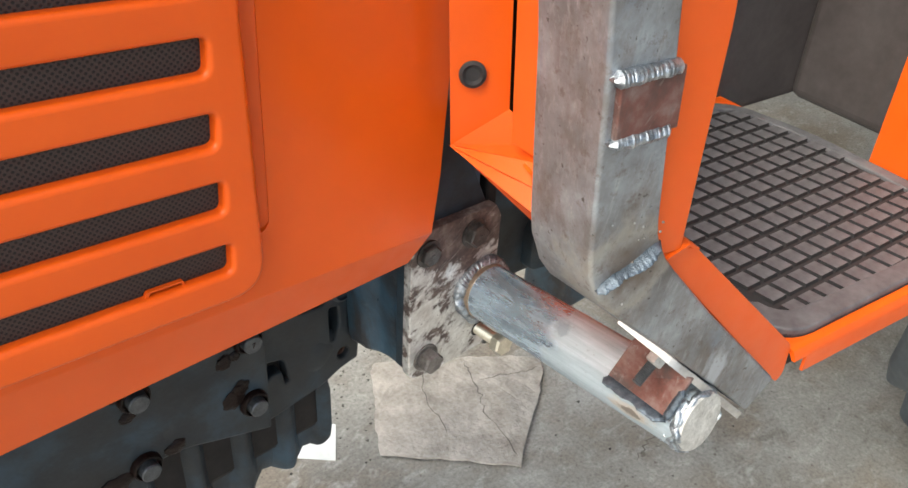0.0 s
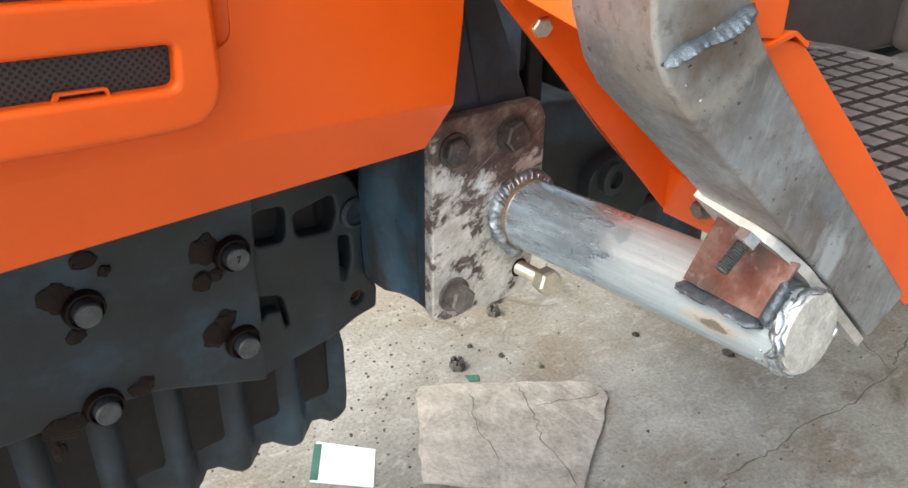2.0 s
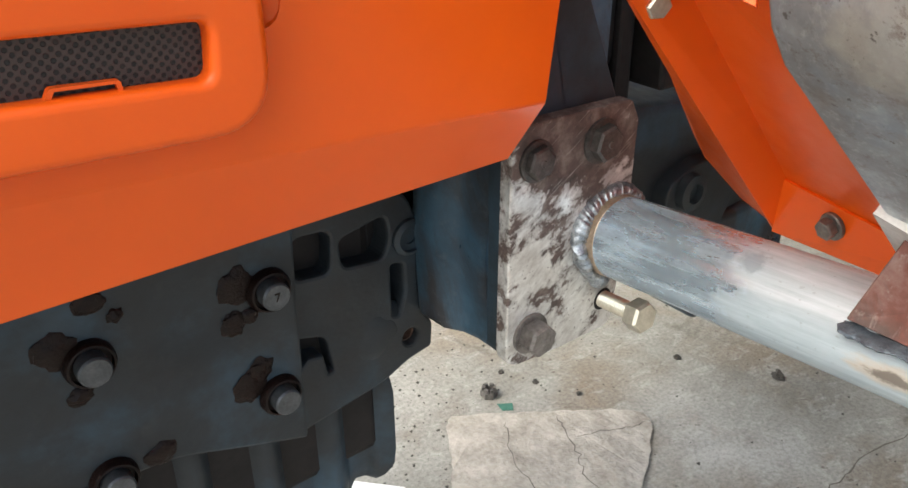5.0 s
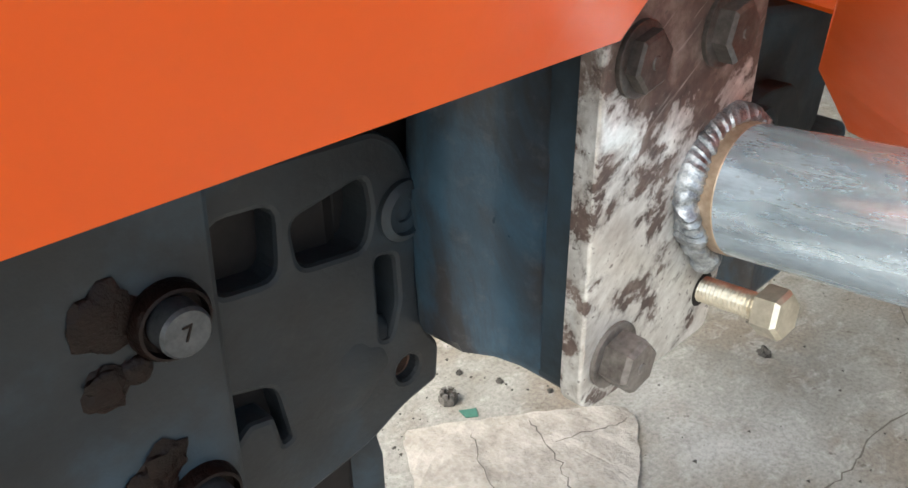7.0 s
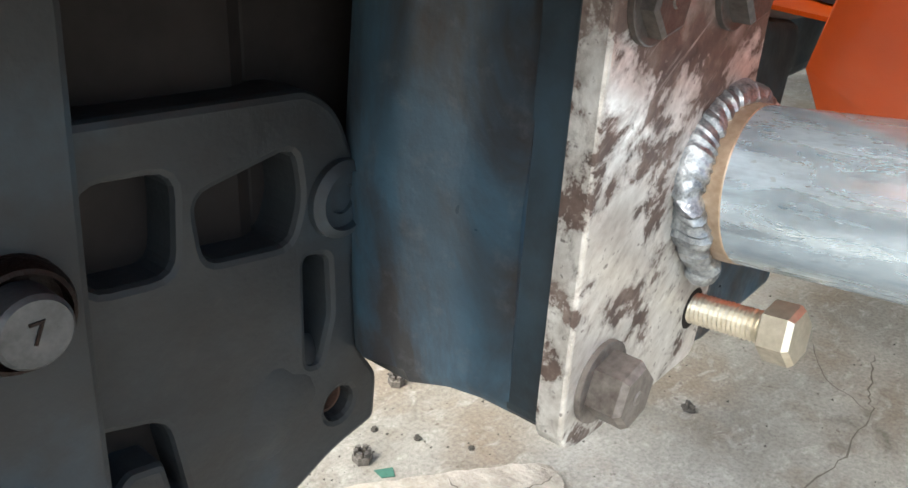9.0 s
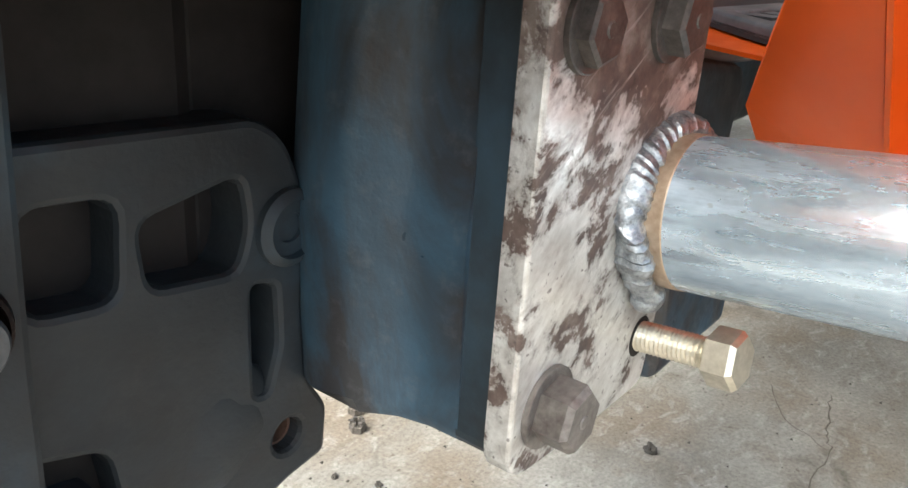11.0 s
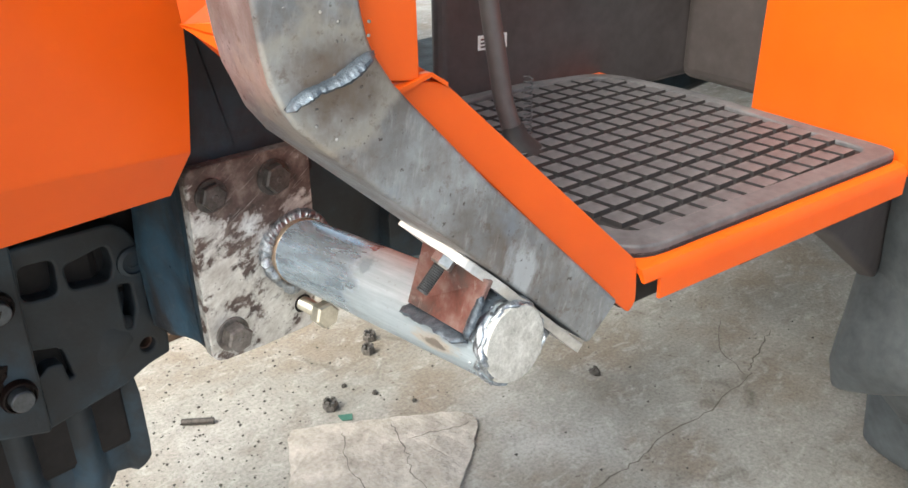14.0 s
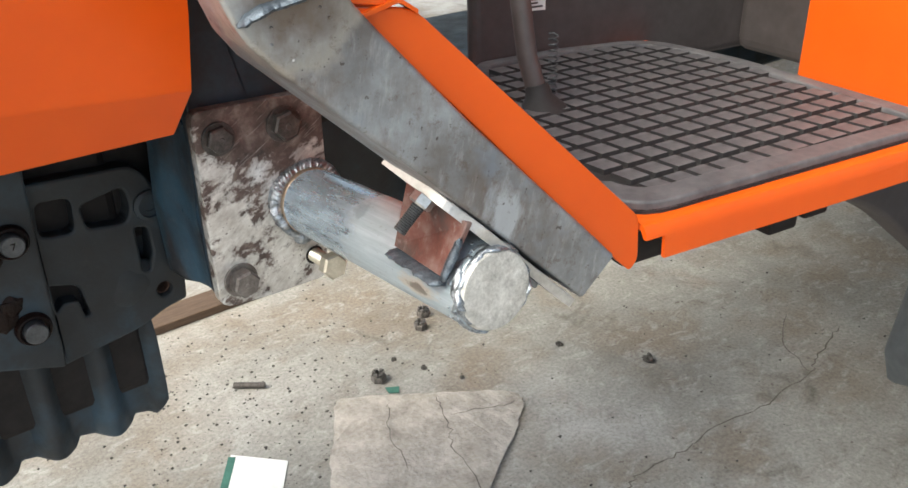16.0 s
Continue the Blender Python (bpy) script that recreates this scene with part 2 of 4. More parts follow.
def blotchy_paint():
    """Blue gloss paint with dark brown blotches drawn out upright."""
    m = material("worn_blue_paint", (0.04, 0.09, 0.13), 0.34)
    a = noise_tex(m, 11, 6, 0.6)
    col = ramp(m, a, [(0.3, (0.020, 0.040, 0.058)), (0.55, (0.042, 0.088, 0.13)), (0.72, (0.07, 0.135, 0.19))])
    brown_blotch = ramp(m, noise_tex(m, 16, 6, 0.66, (1, 1, 0.45), 0.6), [(0.42, 0.0), (0.58, 0.88)])
    col = mix(m, brown_blotch, col, (0.028, 0.022, 0.02))
    dust = ramp(m, noise_tex(m, 70, 6, 0.7), [(0.56, 0.0), (0.74, 0.35)])
    col = mix(m, dust, col, (0.13, 0.135, 0.14))
    return finish(m, col, ramp(m, noise_tex(m, 30, 4), [(0.3, 0.26), (0.7, 0.5)]), None, noise_tex(m, 45, 5, 0.6), 0.25, 0.004)


def plain(name, lo, hi, scale=40, rough=0.6, metal=0.0, bump=0.15, dist=0.001, stretch=(1, 1, 1)):
    m = material(name, lo, rough, metal)
    a = noise_tex(m, scale, 6, 0.62, stretch)
    fine = noise_tex(m, scale * 5, 4, 0.6, stretch)
    return finish(m, ramp(m, mix(m, 0.35, a, fine), [(0.3, lo), (0.7, hi)]), None, None, fine, bump, dist)


def perforated():
    m = material("perforated_screen", (0.03, 0.02, 0.018), 0.6)
    v = m.node_tree.nodes.new("ShaderNodeTexVoronoi")
    v.inputs["Scale"].default_value = 290
    v.inputs["Randomness"].default_value = 0.0
    mp = node(m, "ShaderNodeMapping", Scale=(1, 0.0, 1), Rotation=(0, radians(45), 0))
    t = m.node_tree.nodes.new("ShaderNodeTexCoord")
    join(m, t.outputs["Object"], mp.inputs["Vector"])
    join(m, mp.outputs["Vector"], v.inputs["Vector"])
    hole = ramp(m, v.outputs["Distance"], [(0.28, 0.0), (0.36, 1.0)])
    return finish(m, mix(m, hole, (0.004, 0.003, 0.003), (0.042, 0.028, 0.024)), None, None, hole, 0.6, 0.002)


ORANGE, IRON, SCRAPED, PIPE, MILL, PRIMER = orange_paint(), cast_iron(), scraped_steel(), bright_pipe(), mill_steel(), rusty_primer()
CONCRETE, SCREEN = concrete(), perforated()
NECK = blotchy_paint()
WELD = plain("weld_bead", (0.05, 0.06, 0.075), (0.62, 0.67, 0.72), 150, 0.3, 0.85, 0.5)
BLUEWELD = plain("blue_grey_weld", (0.03, 0.038, 0.05), (0.165, 0.205, 0.25), 120, 0.42, 0.6, 0.7)
HEAT = plain("heat_tinted_steel", (0.30, 0.21, 0.14), (0.62, 0.5, 0.38), 60, 0.4, 0.7)
CAPMAT = plain("ground_steel_cap", (0.27, 0.265, 0.245), (0.78, 0.775, 0.74), 80, 0.52, 0.35, 0.7)
CUT = plain("cut_flat_steel", (0.34, 0.33, 0.32), (0.64, 0.63, 0.61), 40, 0.42, 0.6, 0.2)
BRASS = plain("yellow_zinc", (0.40, 0.37, 0.29), (0.74, 0.70, 0.60), 60, 0.35, 0.85)
DARKBOLT = plain("dirty_bolt_steel", (0.03, 0.026, 0.024), (0.13, 0.115, 0.105), 90, 0.5, 0.5)
GREYBOLT = plain("grey_bolt_steel", (0.038, 0.042, 0.046), (0.115, 0.122, 0.13), 90, 0.45, 0.5)
OLDBOLT = plain("worn_bolt_steel", (0.06, 0.05, 0.045), (0.27, 0.25, 0.235), 60, 0.45, 0.5, 0.3)
NUTSTEEL = plain("oily_nut_steel", (0.045, 0.04, 0.036), (0.24, 0.22, 0.20), 140, 0.5, 0.4, 0.4)
ZINC = plain("zinc_bolt", (0.34, 0.34, 0.33), (0.62, 0.62, 0.6), 90, 0.35, 0.85)
GREASE = plain("old_grease", (0.005, 0.003, 0.0025), (0.013, 0.0045, 0.0028), 80, 0.38, 0.0, 0.35, 0.003)
RUSTHOLE = plain("rusty_bore", (0.05, 0.025, 0.016), (0.16, 0.085, 0.055), 120, 0.7, 0.0, 0.4)
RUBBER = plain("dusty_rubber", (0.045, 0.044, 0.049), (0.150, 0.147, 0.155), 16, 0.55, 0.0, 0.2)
# Also darkens mat grooves and pad sides, holding their shade in the colour.
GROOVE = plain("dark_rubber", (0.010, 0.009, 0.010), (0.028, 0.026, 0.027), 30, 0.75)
TYRE = plain("worn_tyre_rubber", (0.035, 0.04, 0.045), (0.11, 0.125, 0.135), 9, 0.6, 0.0, 0.2, 0.002)
# DARK is near-black and dull, with the engine bay's shade in its colour.
DARK = plain("near_black_recess", (0.008, 0.007, 0.007), (0.024, 0.021, 0.02), 20, 0.6)
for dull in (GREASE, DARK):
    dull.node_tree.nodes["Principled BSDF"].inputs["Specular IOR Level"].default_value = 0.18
COVER = plain("dark_plastic_cover", (0.045, 0.038, 0.038), (0.085, 0.075, 0.075), 12, 0.55)
CARD = plain("worn_cardboard", (0.25, 0.22, 0.185), (0.58, 0.54, 0.49), 17, 0.88, 0.0, 0.8, 0.004)
WOOD = plain("old_wood", (0.07, 0.043, 0.027), (0.145, 0.096, 0.062), 12, 0.75, 0.0, 0.4, 0.002, (1, 8, 8))
PAPER = plain("white_paper", (0.72, 0.74, 0.72), (0.85, 0.86, 0.85), 20, 0.7)
GREEN = plain("green_print", (0.04, 0.12, 0.095), (0.07, 0.2, 0.15), 30, 0.7)
DIRT = plain("oily_dirt", (0.022, 0.02, 0.018), (0.11, 0.10, 0.088), 120, 0.8, 0.0, 0.6, 0.003)
CRACK = plain("crack_dirt", (0.09, 0.08, 0.068), (0.17, 0.15, 0.13), 60, 0.9)
WALLMAT = plain("grey_plaster", (0.32, 0.31, 0.29), (0.44, 0.43, 0.41), 3, 0.9)


# ---- mesh helpers ----
def thing(name, label, category, at=(0, 0, 0), group="", kind=""):
    ob = new(name)
    ob.empty_display_size = 0.05
    ob.location = at
    return tagged(ob, label, category, group, kind)


def part(name, bm, mat, parent=None, label="", smooth=False):
    me = bpy.data.meshes.new(name)
    bmesh.ops.recalc_face_normals(bm, faces=bm.faces)
    if smooth:
        for f in bm.faces:
            f.smooth = True
        for e in bm.edges:
            e.smooth = e.calc_face_angle(0.0) < radians(38)
    bm.to_mesh(me)
    bm.free()
    me.materials.append(mat)
    ob = new(name, me)
    if smooth:
        weighted = ob.modifiers.new("weighted_normals", "WEIGHTED_NORMAL")
        weighted.keep_sharp = True
    if parent is not None:
        ob.parent = parent
        bpy.context.view_layer.update()
        ob.matrix_parent_inverse = parent.matrix_world.inverted()
    return tagged(ob, label)


def flat(y):
    """Plane across the tractor's side: local x along it, local y up, local z outwards (towards -Y)."""
    return Matrix(((1, 0, 0, 0), (0, 0, -1, y), (0, 1, 0, 0), (0, 0, 0, 1)))


def rounded(points, r, n=4):
    """A polygon with its corners rounded by r (one number or one for each corner)."""
    out = []
    count = len(points)
    for i, p in enumerate(points):
        rad = r[i] if isinstance(r, (list, tuple)) else r
        p, a, b = Vector(p), Vector(points[i - 1]), Vector(points[(i + 1) % count])
        if rad <= 0:
            out.append(tuple(p))
            continue
        u, v = (a - p).normalized(), (b - p).normalized()
        d = min(rad, (a - p).length * 0.48, (b - p).length * 0.48)
        s, e = p + u * d, p + v * d
        for k in range(n + 1):
            t = k / n
            out.append(tuple(s * (1 - t) ** 2 + p * 2 * t * (1 - t) + e * t * t))
    return out


def slab(outer, m, t, holes=(), bevel=0.0, segs=2, bm=None):
    """A plate of outline outer (with holes) in m's xy plane, t thick along m's z."""
    bm = bm or bmesh.new()
    edges = []
    for loop in (outer, *holes):
        vs = [bm.verts.new((x, y, 0)) for x, y in loop]
        edges += [bm.edges.new((vs[i - 1], vs[i])) for i in range(len(vs))]
    verts = {v for e in edges for v in e.verts}
    if holes:
        got = bmesh.ops.triangle_fill(bm, use_beauty=True, edges=edges)["geom"]
        faces = [g for g in got if isinstance(g, bmesh.types.BMFace)]
    else:
        loop = [v for v in bm.verts if v in verts]
        faces = [bm.faces.new(loop)]
    ext = bmesh.ops.extrude_face_region(bm, geom=faces)["geom"]
    top = [g for g in ext if isinstance(g, bmesh.types.BMVert)]
    bmesh.ops.translate(bm, vec=(0, 0, t), verts=top)
    if bevel:
        bm.normal_update()
        raised = set(top)
        rim = [e for e in bm.edges if all(v in raised for v in e.verts) and e.calc_face_angle(0) > 0.6]
        bmesh.ops.bevel(bm, geom=rim, offset=bevel, segments=segs, affect="EDGES", profile=0.5)
    bmesh.ops.transform(bm, matrix=m, verts=bm.verts)
    return bm


def box(lo, hi, bevel=0.003, m=None, segs=2, bm=None):
    bm = bm or bmesh.new()
    c = [(a + b) / 2 for a, b in zip(lo, hi)]
    d = [b - a for a, b in zip(lo, hi)]
    made = bmesh.ops.create_cube(bm, size=1.0, matrix=Matrix.Translation(c) @ Matrix.Diagonal((*d, 1)))["verts"]
    if bevel:
        es = list({e for v in made for e in v.link_edges})
        got = bmesh.ops.bevel(bm, geom=es, offset=bevel, segments=segs, affect="EDGES", profile=0.5)
        made = list({v for f in got["faces"] for v in f.verts} | {v for v in made if v.is_valid})
    if m is not None:
        bmesh.ops.transform(bm, matrix=m, verts=[v for v in made if v.is_valid])
    return bm


def lathe(a, b, profile, n=40, bm=None, spin=0.0):
    """Turns profile [(along 0..length, radius)] about the line from a to b."""
    bm = bm or bmesh.new()
    m, _ = axis_matrix(a, b)
    rings = []
    for z, r in profile:
        rings.append([bm.verts.new(m @ Vector((r * math.cos(spin + 2 * math.pi * k / n), r * math.sin(spin + 2 * math.pi * k / n), z))) for k in range(n)])
    for p, q in zip(rings, rings[1:]):
        for k in range(n):
            bm.faces.new((p[k - 1], p[k], q[k], q[k - 1]))
    bm.faces.new(rings[0][::-1])
    bm.faces.new(rings[-1])
    return bm


def hex_head(a, b, r, n=6, spin=0.0, bm=None):
    """A hexagonal head whose outer end is at b, with a chamfered top."""
    length = (Vector(b) - Vector(a)).length
    return lathe(a, b, [(0, r), (length * 0.82, r), (length, r * 0.86)], n, bm, spin)


def thread(a, b, r, pitch, bm=None):
    length = (Vector(b) - Vector(a)).length
    profile, z = [], 0.0
    while z < length - pitch:
        profile += [(z, r * 0.87), (z + pitch * 0.5, r)]
        z += pitch
    profile.append((length, r * 0.87))
    return lathe(a, b, profile, 20, bm)


def bead(points, r, step, seed=1, squash=0.7, ripple=0.09):
    """A weld bead: one rippled, uneven ridge along a line of points."""
    rng = random.Random(seed)
    pts = [Vector(p) for p in points]
    fine, phase = [], 0.0
    for p, q in zip(pts, pts[1:]):
        n = max(2, int((q - p).length / (step * 0.25)))
        fine += [p.lerp(q, k / n) for k in range(n)]
    fine.append(pts[-1])
    bm = bmesh.new()
    rings, lift = [], Vector((rng.uniform(-9, 9), rng.uniform(-9, 9), rng.uniform(-9, 9)))
    for i, p in enumerate(fine):
        a, b = fine[max(i - 2, 0)], fine[min(i + 2, len(fine) - 1)]
        rot = (b - a).to_track_quat("X", "Z").to_matrix()
        phase += rng.uniform(0.08, 0.40)
        swell = 0.95 + ripple * (1 - (phase % 1.0)) + 0.18 * noise.noise(p * 170 + lift) + 0.26 * noise.noise(p * 60 + lift)
        swell *= min(1.0, 0.35 + 0.16 * min(i, len(fine) - 1 - i))
        rings.append([])
        for k in range(12):
            t = 2 * math.pi * k / 12
            bulge = swell + 0.11 * noise.noise(p * 230 + lift + Vector((0, 0, 1.3 * math.sin(t))))
            off = Vector((-0.7 * step * abs(math.cos(t)), r * bulge * math.cos(t), r * squash * bulge * math.sin(t)))
            rings[-1].append(bm.verts.new(p + rot @ off))
    for a, b in zip(rings, rings[1:]):
        for k in range(12):
            bm.faces.new((a[k - 1], a[k], b[k], b[k - 1]))
    bm.faces.new(rings[0][::-1])
    bm.faces.new(rings[-1])
    return bm


def tube(points, r, n=14, bm=None):
    """A round bar along a line of points."""
    bm = bm or bmesh.new()
    pts = [Vector(p) for p in points]
    rings = []
    for i, p in enumerate(pts):
        d = (pts[min(i + 1, len(pts) - 1)] - pts[max(i - 1, 0)]).normalized()
        m = d.to_track_quat("Z", "Y").to_matrix()
        rings.append([bm.verts.new(p + m @ Vector((r * math.cos(2 * math.pi * k / n), r * math.sin(2 * math.pi * k / n), 0))) for k in range(n)])
    for a, b in zip(rings, rings[1:]):
        for k in range(n):
            bm.faces.new((a[k - 1], a[k], b[k], b[k - 1]))
    bm.faces.new(rings[0][::-1])
    bm.faces.new(rings[-1])
    return bm


def lump(c, size, seed, sub=3, rough=0.35):
    """An uneven clod."""
    rng = random.Random(seed)
    bm = bmesh.new()
    bmesh.ops.create_icosphere(bm, subdivisions=sub, radius=1.0)
    off = Vector((rng.uniform(0, 50), rng.uniform(0, 50), rng.uniform(0, 50)))
    for v in bm.verts:
        v.co *= 1 + rough * noise.noise(v.co * 1.7 + off) + rough * 0.6 * noise.noise(v.co * 4.5 + off)
        v.co = Vector((v.co.x * size[0], v.co.y * size[1], v.co.z * size[2])) + Vector(c)
    return bm


# Frame of the foot step: local x along its outer edge to the rear, local y inwards, z up.
STEP = pose(0.7315, 0.2664, 0, 0, 0, -8.5)
# The same, with the slope: x down the slope, y inwards, z square to the slope.
SLOPE = STEP @ Matrix(((0.70, 0, 0.714, 0), (0, 1, 0, 0), (-0.714, 0, 0.70, 0), (0, 0, 0, 1)))
STEP_SIDE = STEP @ flat(0.0)

# ---- floor ----
bm = bmesh.new()
bmesh.ops.create_grid(bm, x_segments=1, y_segments=1, size=40)
tagged(part("floor", bm, CONCRETE), "worn grey concrete workshop floor with stains and cracks", "floor", kind="structure")

# Ceiling and wall are out of view, added only to hold back sky light.
tagged(part("ceiling", box((0.75, -3.2, 2.5), (5.2, 4.6, 2.62), 0), WALLMAT), "added plain grey ceiling slab, out of view, that holds back sky light", "ceiling", kind="structure")
tagged(part("unseen_wall", box((5.1, -3.2, 0.0), (5.25, 4.6, 2.5), 0), WALLMAT), "added grey plastered wall, out of view, that blocks sky light", "wall", kind="structure")

# ---- tractor ----
tractor = thing("tractor", "orange farm tractor with dark blue-grey engine castings, parked", "tractor", (0.4, 0.9, 0))

# hood: outer sheet with a turned-in lower edge, and a proud grille panel
Y_SIDE, Y_LOW = 0.545, 0.562


def bend_z(x):
    return 1.094 - 0.07 * (x - 0.25)


opening = rounded([(-0.42, 1.164), (0.262, 1.124), (0.272, 1.153), (0.2985, 1.155), (0.3065, 1.50), (-0.42, 1.50)], [0.01, 0.006, 0.003, 0.012, 0.012, 0.01])
bm = slab([(-0.6, bend_z(-0.6)), (0.478, bend_z(0.478)), (0.486, 1.14), (0.496, 1.30), (0.505, 1.62), (-0.6, 1.62)], flat(Y_SIDE + 0.004), 0.004, [opening])
part("hood_side", bm, ORANGE, tractor)
bm = bmesh.new()
n = 24
rows = []
for k in range(n + 1):
    x = -0.6 + 1.078 * k / n
    xb = -0.6 + 1.062 * k / n
    zb = bend_z(x)
    low = 1.037
    rows.append([bm.verts.new(p) for p in ((x, Y_SIDE, zb + 0.002), (x, Y_SIDE + 0.0005, zb - 0.002), (xb, Y_LOW, low), (xb, Y_LOW + 0.018, low - 0.002), (xb, Y_LOW + 0.018, low + 0.002), (x, Y_SIDE + 0.006, zb))])
for a, b in zip(rows, rows[1:]):
    for k in range(5):
        bm.faces.new((a[k], b[k], b[k + 1], a[k + 1]))
part("hood_lower_edge", bm, ORANGE, tractor)
slots = []
for i in range(5):
    z0 = 1.1445 + 0.0557 * i
    slots.append(rounded([(-0.34, z0 + 0.034), (0.2545, z0 - 0.005), (0.2565, z0 + 0.021), (-0.34, z0 + 0.059)], 0.006))
panel = rounded([(-0.45, 1.150), (0.284, 1.110), (0.284, 1.55), (-0.45, 1.55)], [0.02, 0.034, 0.02, 0.02], 8)
bm = slab(panel, flat(Y_SIDE + 0.004), 0.019, slots, 0.005, 4)
part("grille_panel", bm, ORANGE, tractor, smooth=True)
bm = bmesh.new()
bm.faces.new([bm.verts.new(p) for p in ((0.276, 0.558, 1.152), (0.2995, 0.5455, 1.1565), (0.308, 0.5455, 1.51), (0.276, 0.558, 1.51))])
bm.faces.new([bm.verts.new(p) for p in ((0.276, 0.558, 1.152), (0.2995, 0.5455, 1.1565), (0.2995, 0.5455, 1.150), (0.276, 0.546, 1.146))])
part("grille_groove", bm, ORANGE, tractor)
part("grille_screen", box((-0.4, 0.5405, 1.13), (0.266, 0.5435, 1.52), 0), SCREEN, tractor, "dark perforated metal screen")
bm = slab(rounded([(0.183, 1.141), (0.217, 1.139), (0.216, 1.1465), (0.187, 1.1485)], 0.0015), flat(0.540), 0.004, [[(0.187, 1.1435), (0.2145, 1.142), (0.214, 1.1452), (0.189, 1.1468)]])
part("grille_clip", bm, ORANGE, tractor)
part("hood_top", box((-0.6, 0.54, 1.60), (0.50, 1.30, 1.64), 0.015), ORANGE, tractor)
part("hood_side", box((-0.6, 1.27, 1.06), (0.50, 1.276, 1.61), 0.002), ORANGE, tractor)
part("hood_front", box((-0.62, 0.54, 1.0), (-0.6, 1.276, 1.62), 0.005), ORANGE, tractor)

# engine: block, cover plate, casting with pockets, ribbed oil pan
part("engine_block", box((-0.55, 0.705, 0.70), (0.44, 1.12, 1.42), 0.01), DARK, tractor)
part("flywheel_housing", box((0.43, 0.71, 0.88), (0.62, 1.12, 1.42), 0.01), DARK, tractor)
cover = rounded([(-0.5, 0.845), (0.24, 0.822), (0.29, 0.803), (0.349, 0.782), (0.352, 0.92), (0.357, 1.02), (-0.5, 1.02)], [0.01, 0.02, 0.02, 0.006, 0.01, 0.006, 0.01])
engine_cover = part("engine_cover", slab(cover, flat(0.70), 0.028, bevel=0.003), IRON, tractor)
cast = rounded([(0.35, 0.775), (0.4345, 0.7875), (0.462, 0.800), (0.488, 0.8045), (0.490, 0.830), (0.477, 0.849), (0.474, 0.895), (0.482, 0.925), (0.4665, 0.962), (0.452, 0.972), (0.353, 0.978)], [0, 0.01, 0.008, 0.004, 0.006, 0.01, 0.012, 0.016, 0.01, 0.006, 0.0])
pocket_a = rounded([(0.3575, 0.921), (0.390, 0.917), (0.393, 0.954), (0.360, 0.957)], 0.009)
pocket_b = rounded([(0.4025, 0.917), (0.441, 0.912), (0.447, 0.930), (0.444, 0.951), (0.4, 0.943)], 0.007)
pocket_c = rounded([(0.3545, 0.868), (0.381, 0.860), (0.386, 0.824), (0.381, 0.823), (0.378, 0.843), (0.364, 0.846), (0.3545, 0.838)], [0.002, 0.008, 0.002, 0.002, 0.003, 0.003, 0.002])
pocket_d = rounded([(0.4475, 0.904), (0.460, 0.901), (0.461, 0.872), (0.4545, 0.851), (0.4475, 0.853)], 0.004)
ring = [(0.4655 + 0.0082 * math.cos(a), 0.824 + 0.0082 * math.sin(a)) for a in [2 * math.pi * k / 16 for k in range(16)]]
clutch = part("clutch_housing", slab(cast, flat(0.73), 0.042, [pocket_a, pocket_b, pocket_c, pocket_d, ring], 0.003), IRON, tractor)
part("pocket_back", box((0.352, 0.716, 0.80), (0.472, 0.728, 0.97), 0.002), IRON, clutch)
part("rusty_hole", lathe((0.4655, 0.7305, 0.824), (0.4655, 0.694, 0.824), [(0, 0.0083), (0.034, 0.0083), (0.034, 0.0068), (0.002, 0.0066)], 24), RUSTHOLE, clutch, "rusty bolt hole", smooth=True)
bm = lathe((0.4664, 0.70, 0.925), (0.4664, 0.681, 0.925), [(0, 0.018), (0.015, 0.0165), (0.0175, 0.0125), (0.014, 0.0120), (0.0138, 0.0065), (0.003, 0.006)], 32)
part("bolt_boss", bm, IRON, clutch, smooth=True)
part("cast_swelling", lump((0.430, 0.6975, 0.838), (0.034, 0.0118, 0.034), 210, 3, 0.1), IRON, clutch, smooth=True)

# oil pan with upright ribs
bm = bmesh.new()
cols = []
n = 300
for k in range(n + 1):
    x = -0.5 + 0.948 * k / n
    wave = math.cos((x - 0.385) / 0.0625 * 2 * math.pi)
    y = 0.707 - 0.012 * max(-0.35, wave)
    top = 0.83 if x < 0.34 else 0.83 - 0.4 * (x - 0.34)
    u = ((0.405 - x) / 0.0625) % 1.0
    low = 0.645 + 0.016 * (u if u < 0.88 else 0.88 * (1 - u) / 0.12) - 0.03 * max(0, 0.30 - x)
    if x > 0.436:
        low += 0.02 * (x - 0.436) / 0.012
    cols.append([bm.verts.new(p) for p in ((x, 0.76, top), (x, y + 0.008, top), (x, y, top - 0.02), (x, y, low + 0.03), (x, y + 0.004, low + 0.008), (x, y + 0.012, low), (x, 0.80, low - 0.004))])
for a, b in zip(cols, cols[1:]):
    for k in range(6):
        bm.faces.new((a[k], b[k], b[k + 1], a[k + 1]))
bm.faces.new(cols[-1])
part("oil_pan", bm, IRON, tractor, smooth=True)
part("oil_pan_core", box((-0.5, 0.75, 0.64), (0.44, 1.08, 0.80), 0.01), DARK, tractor)

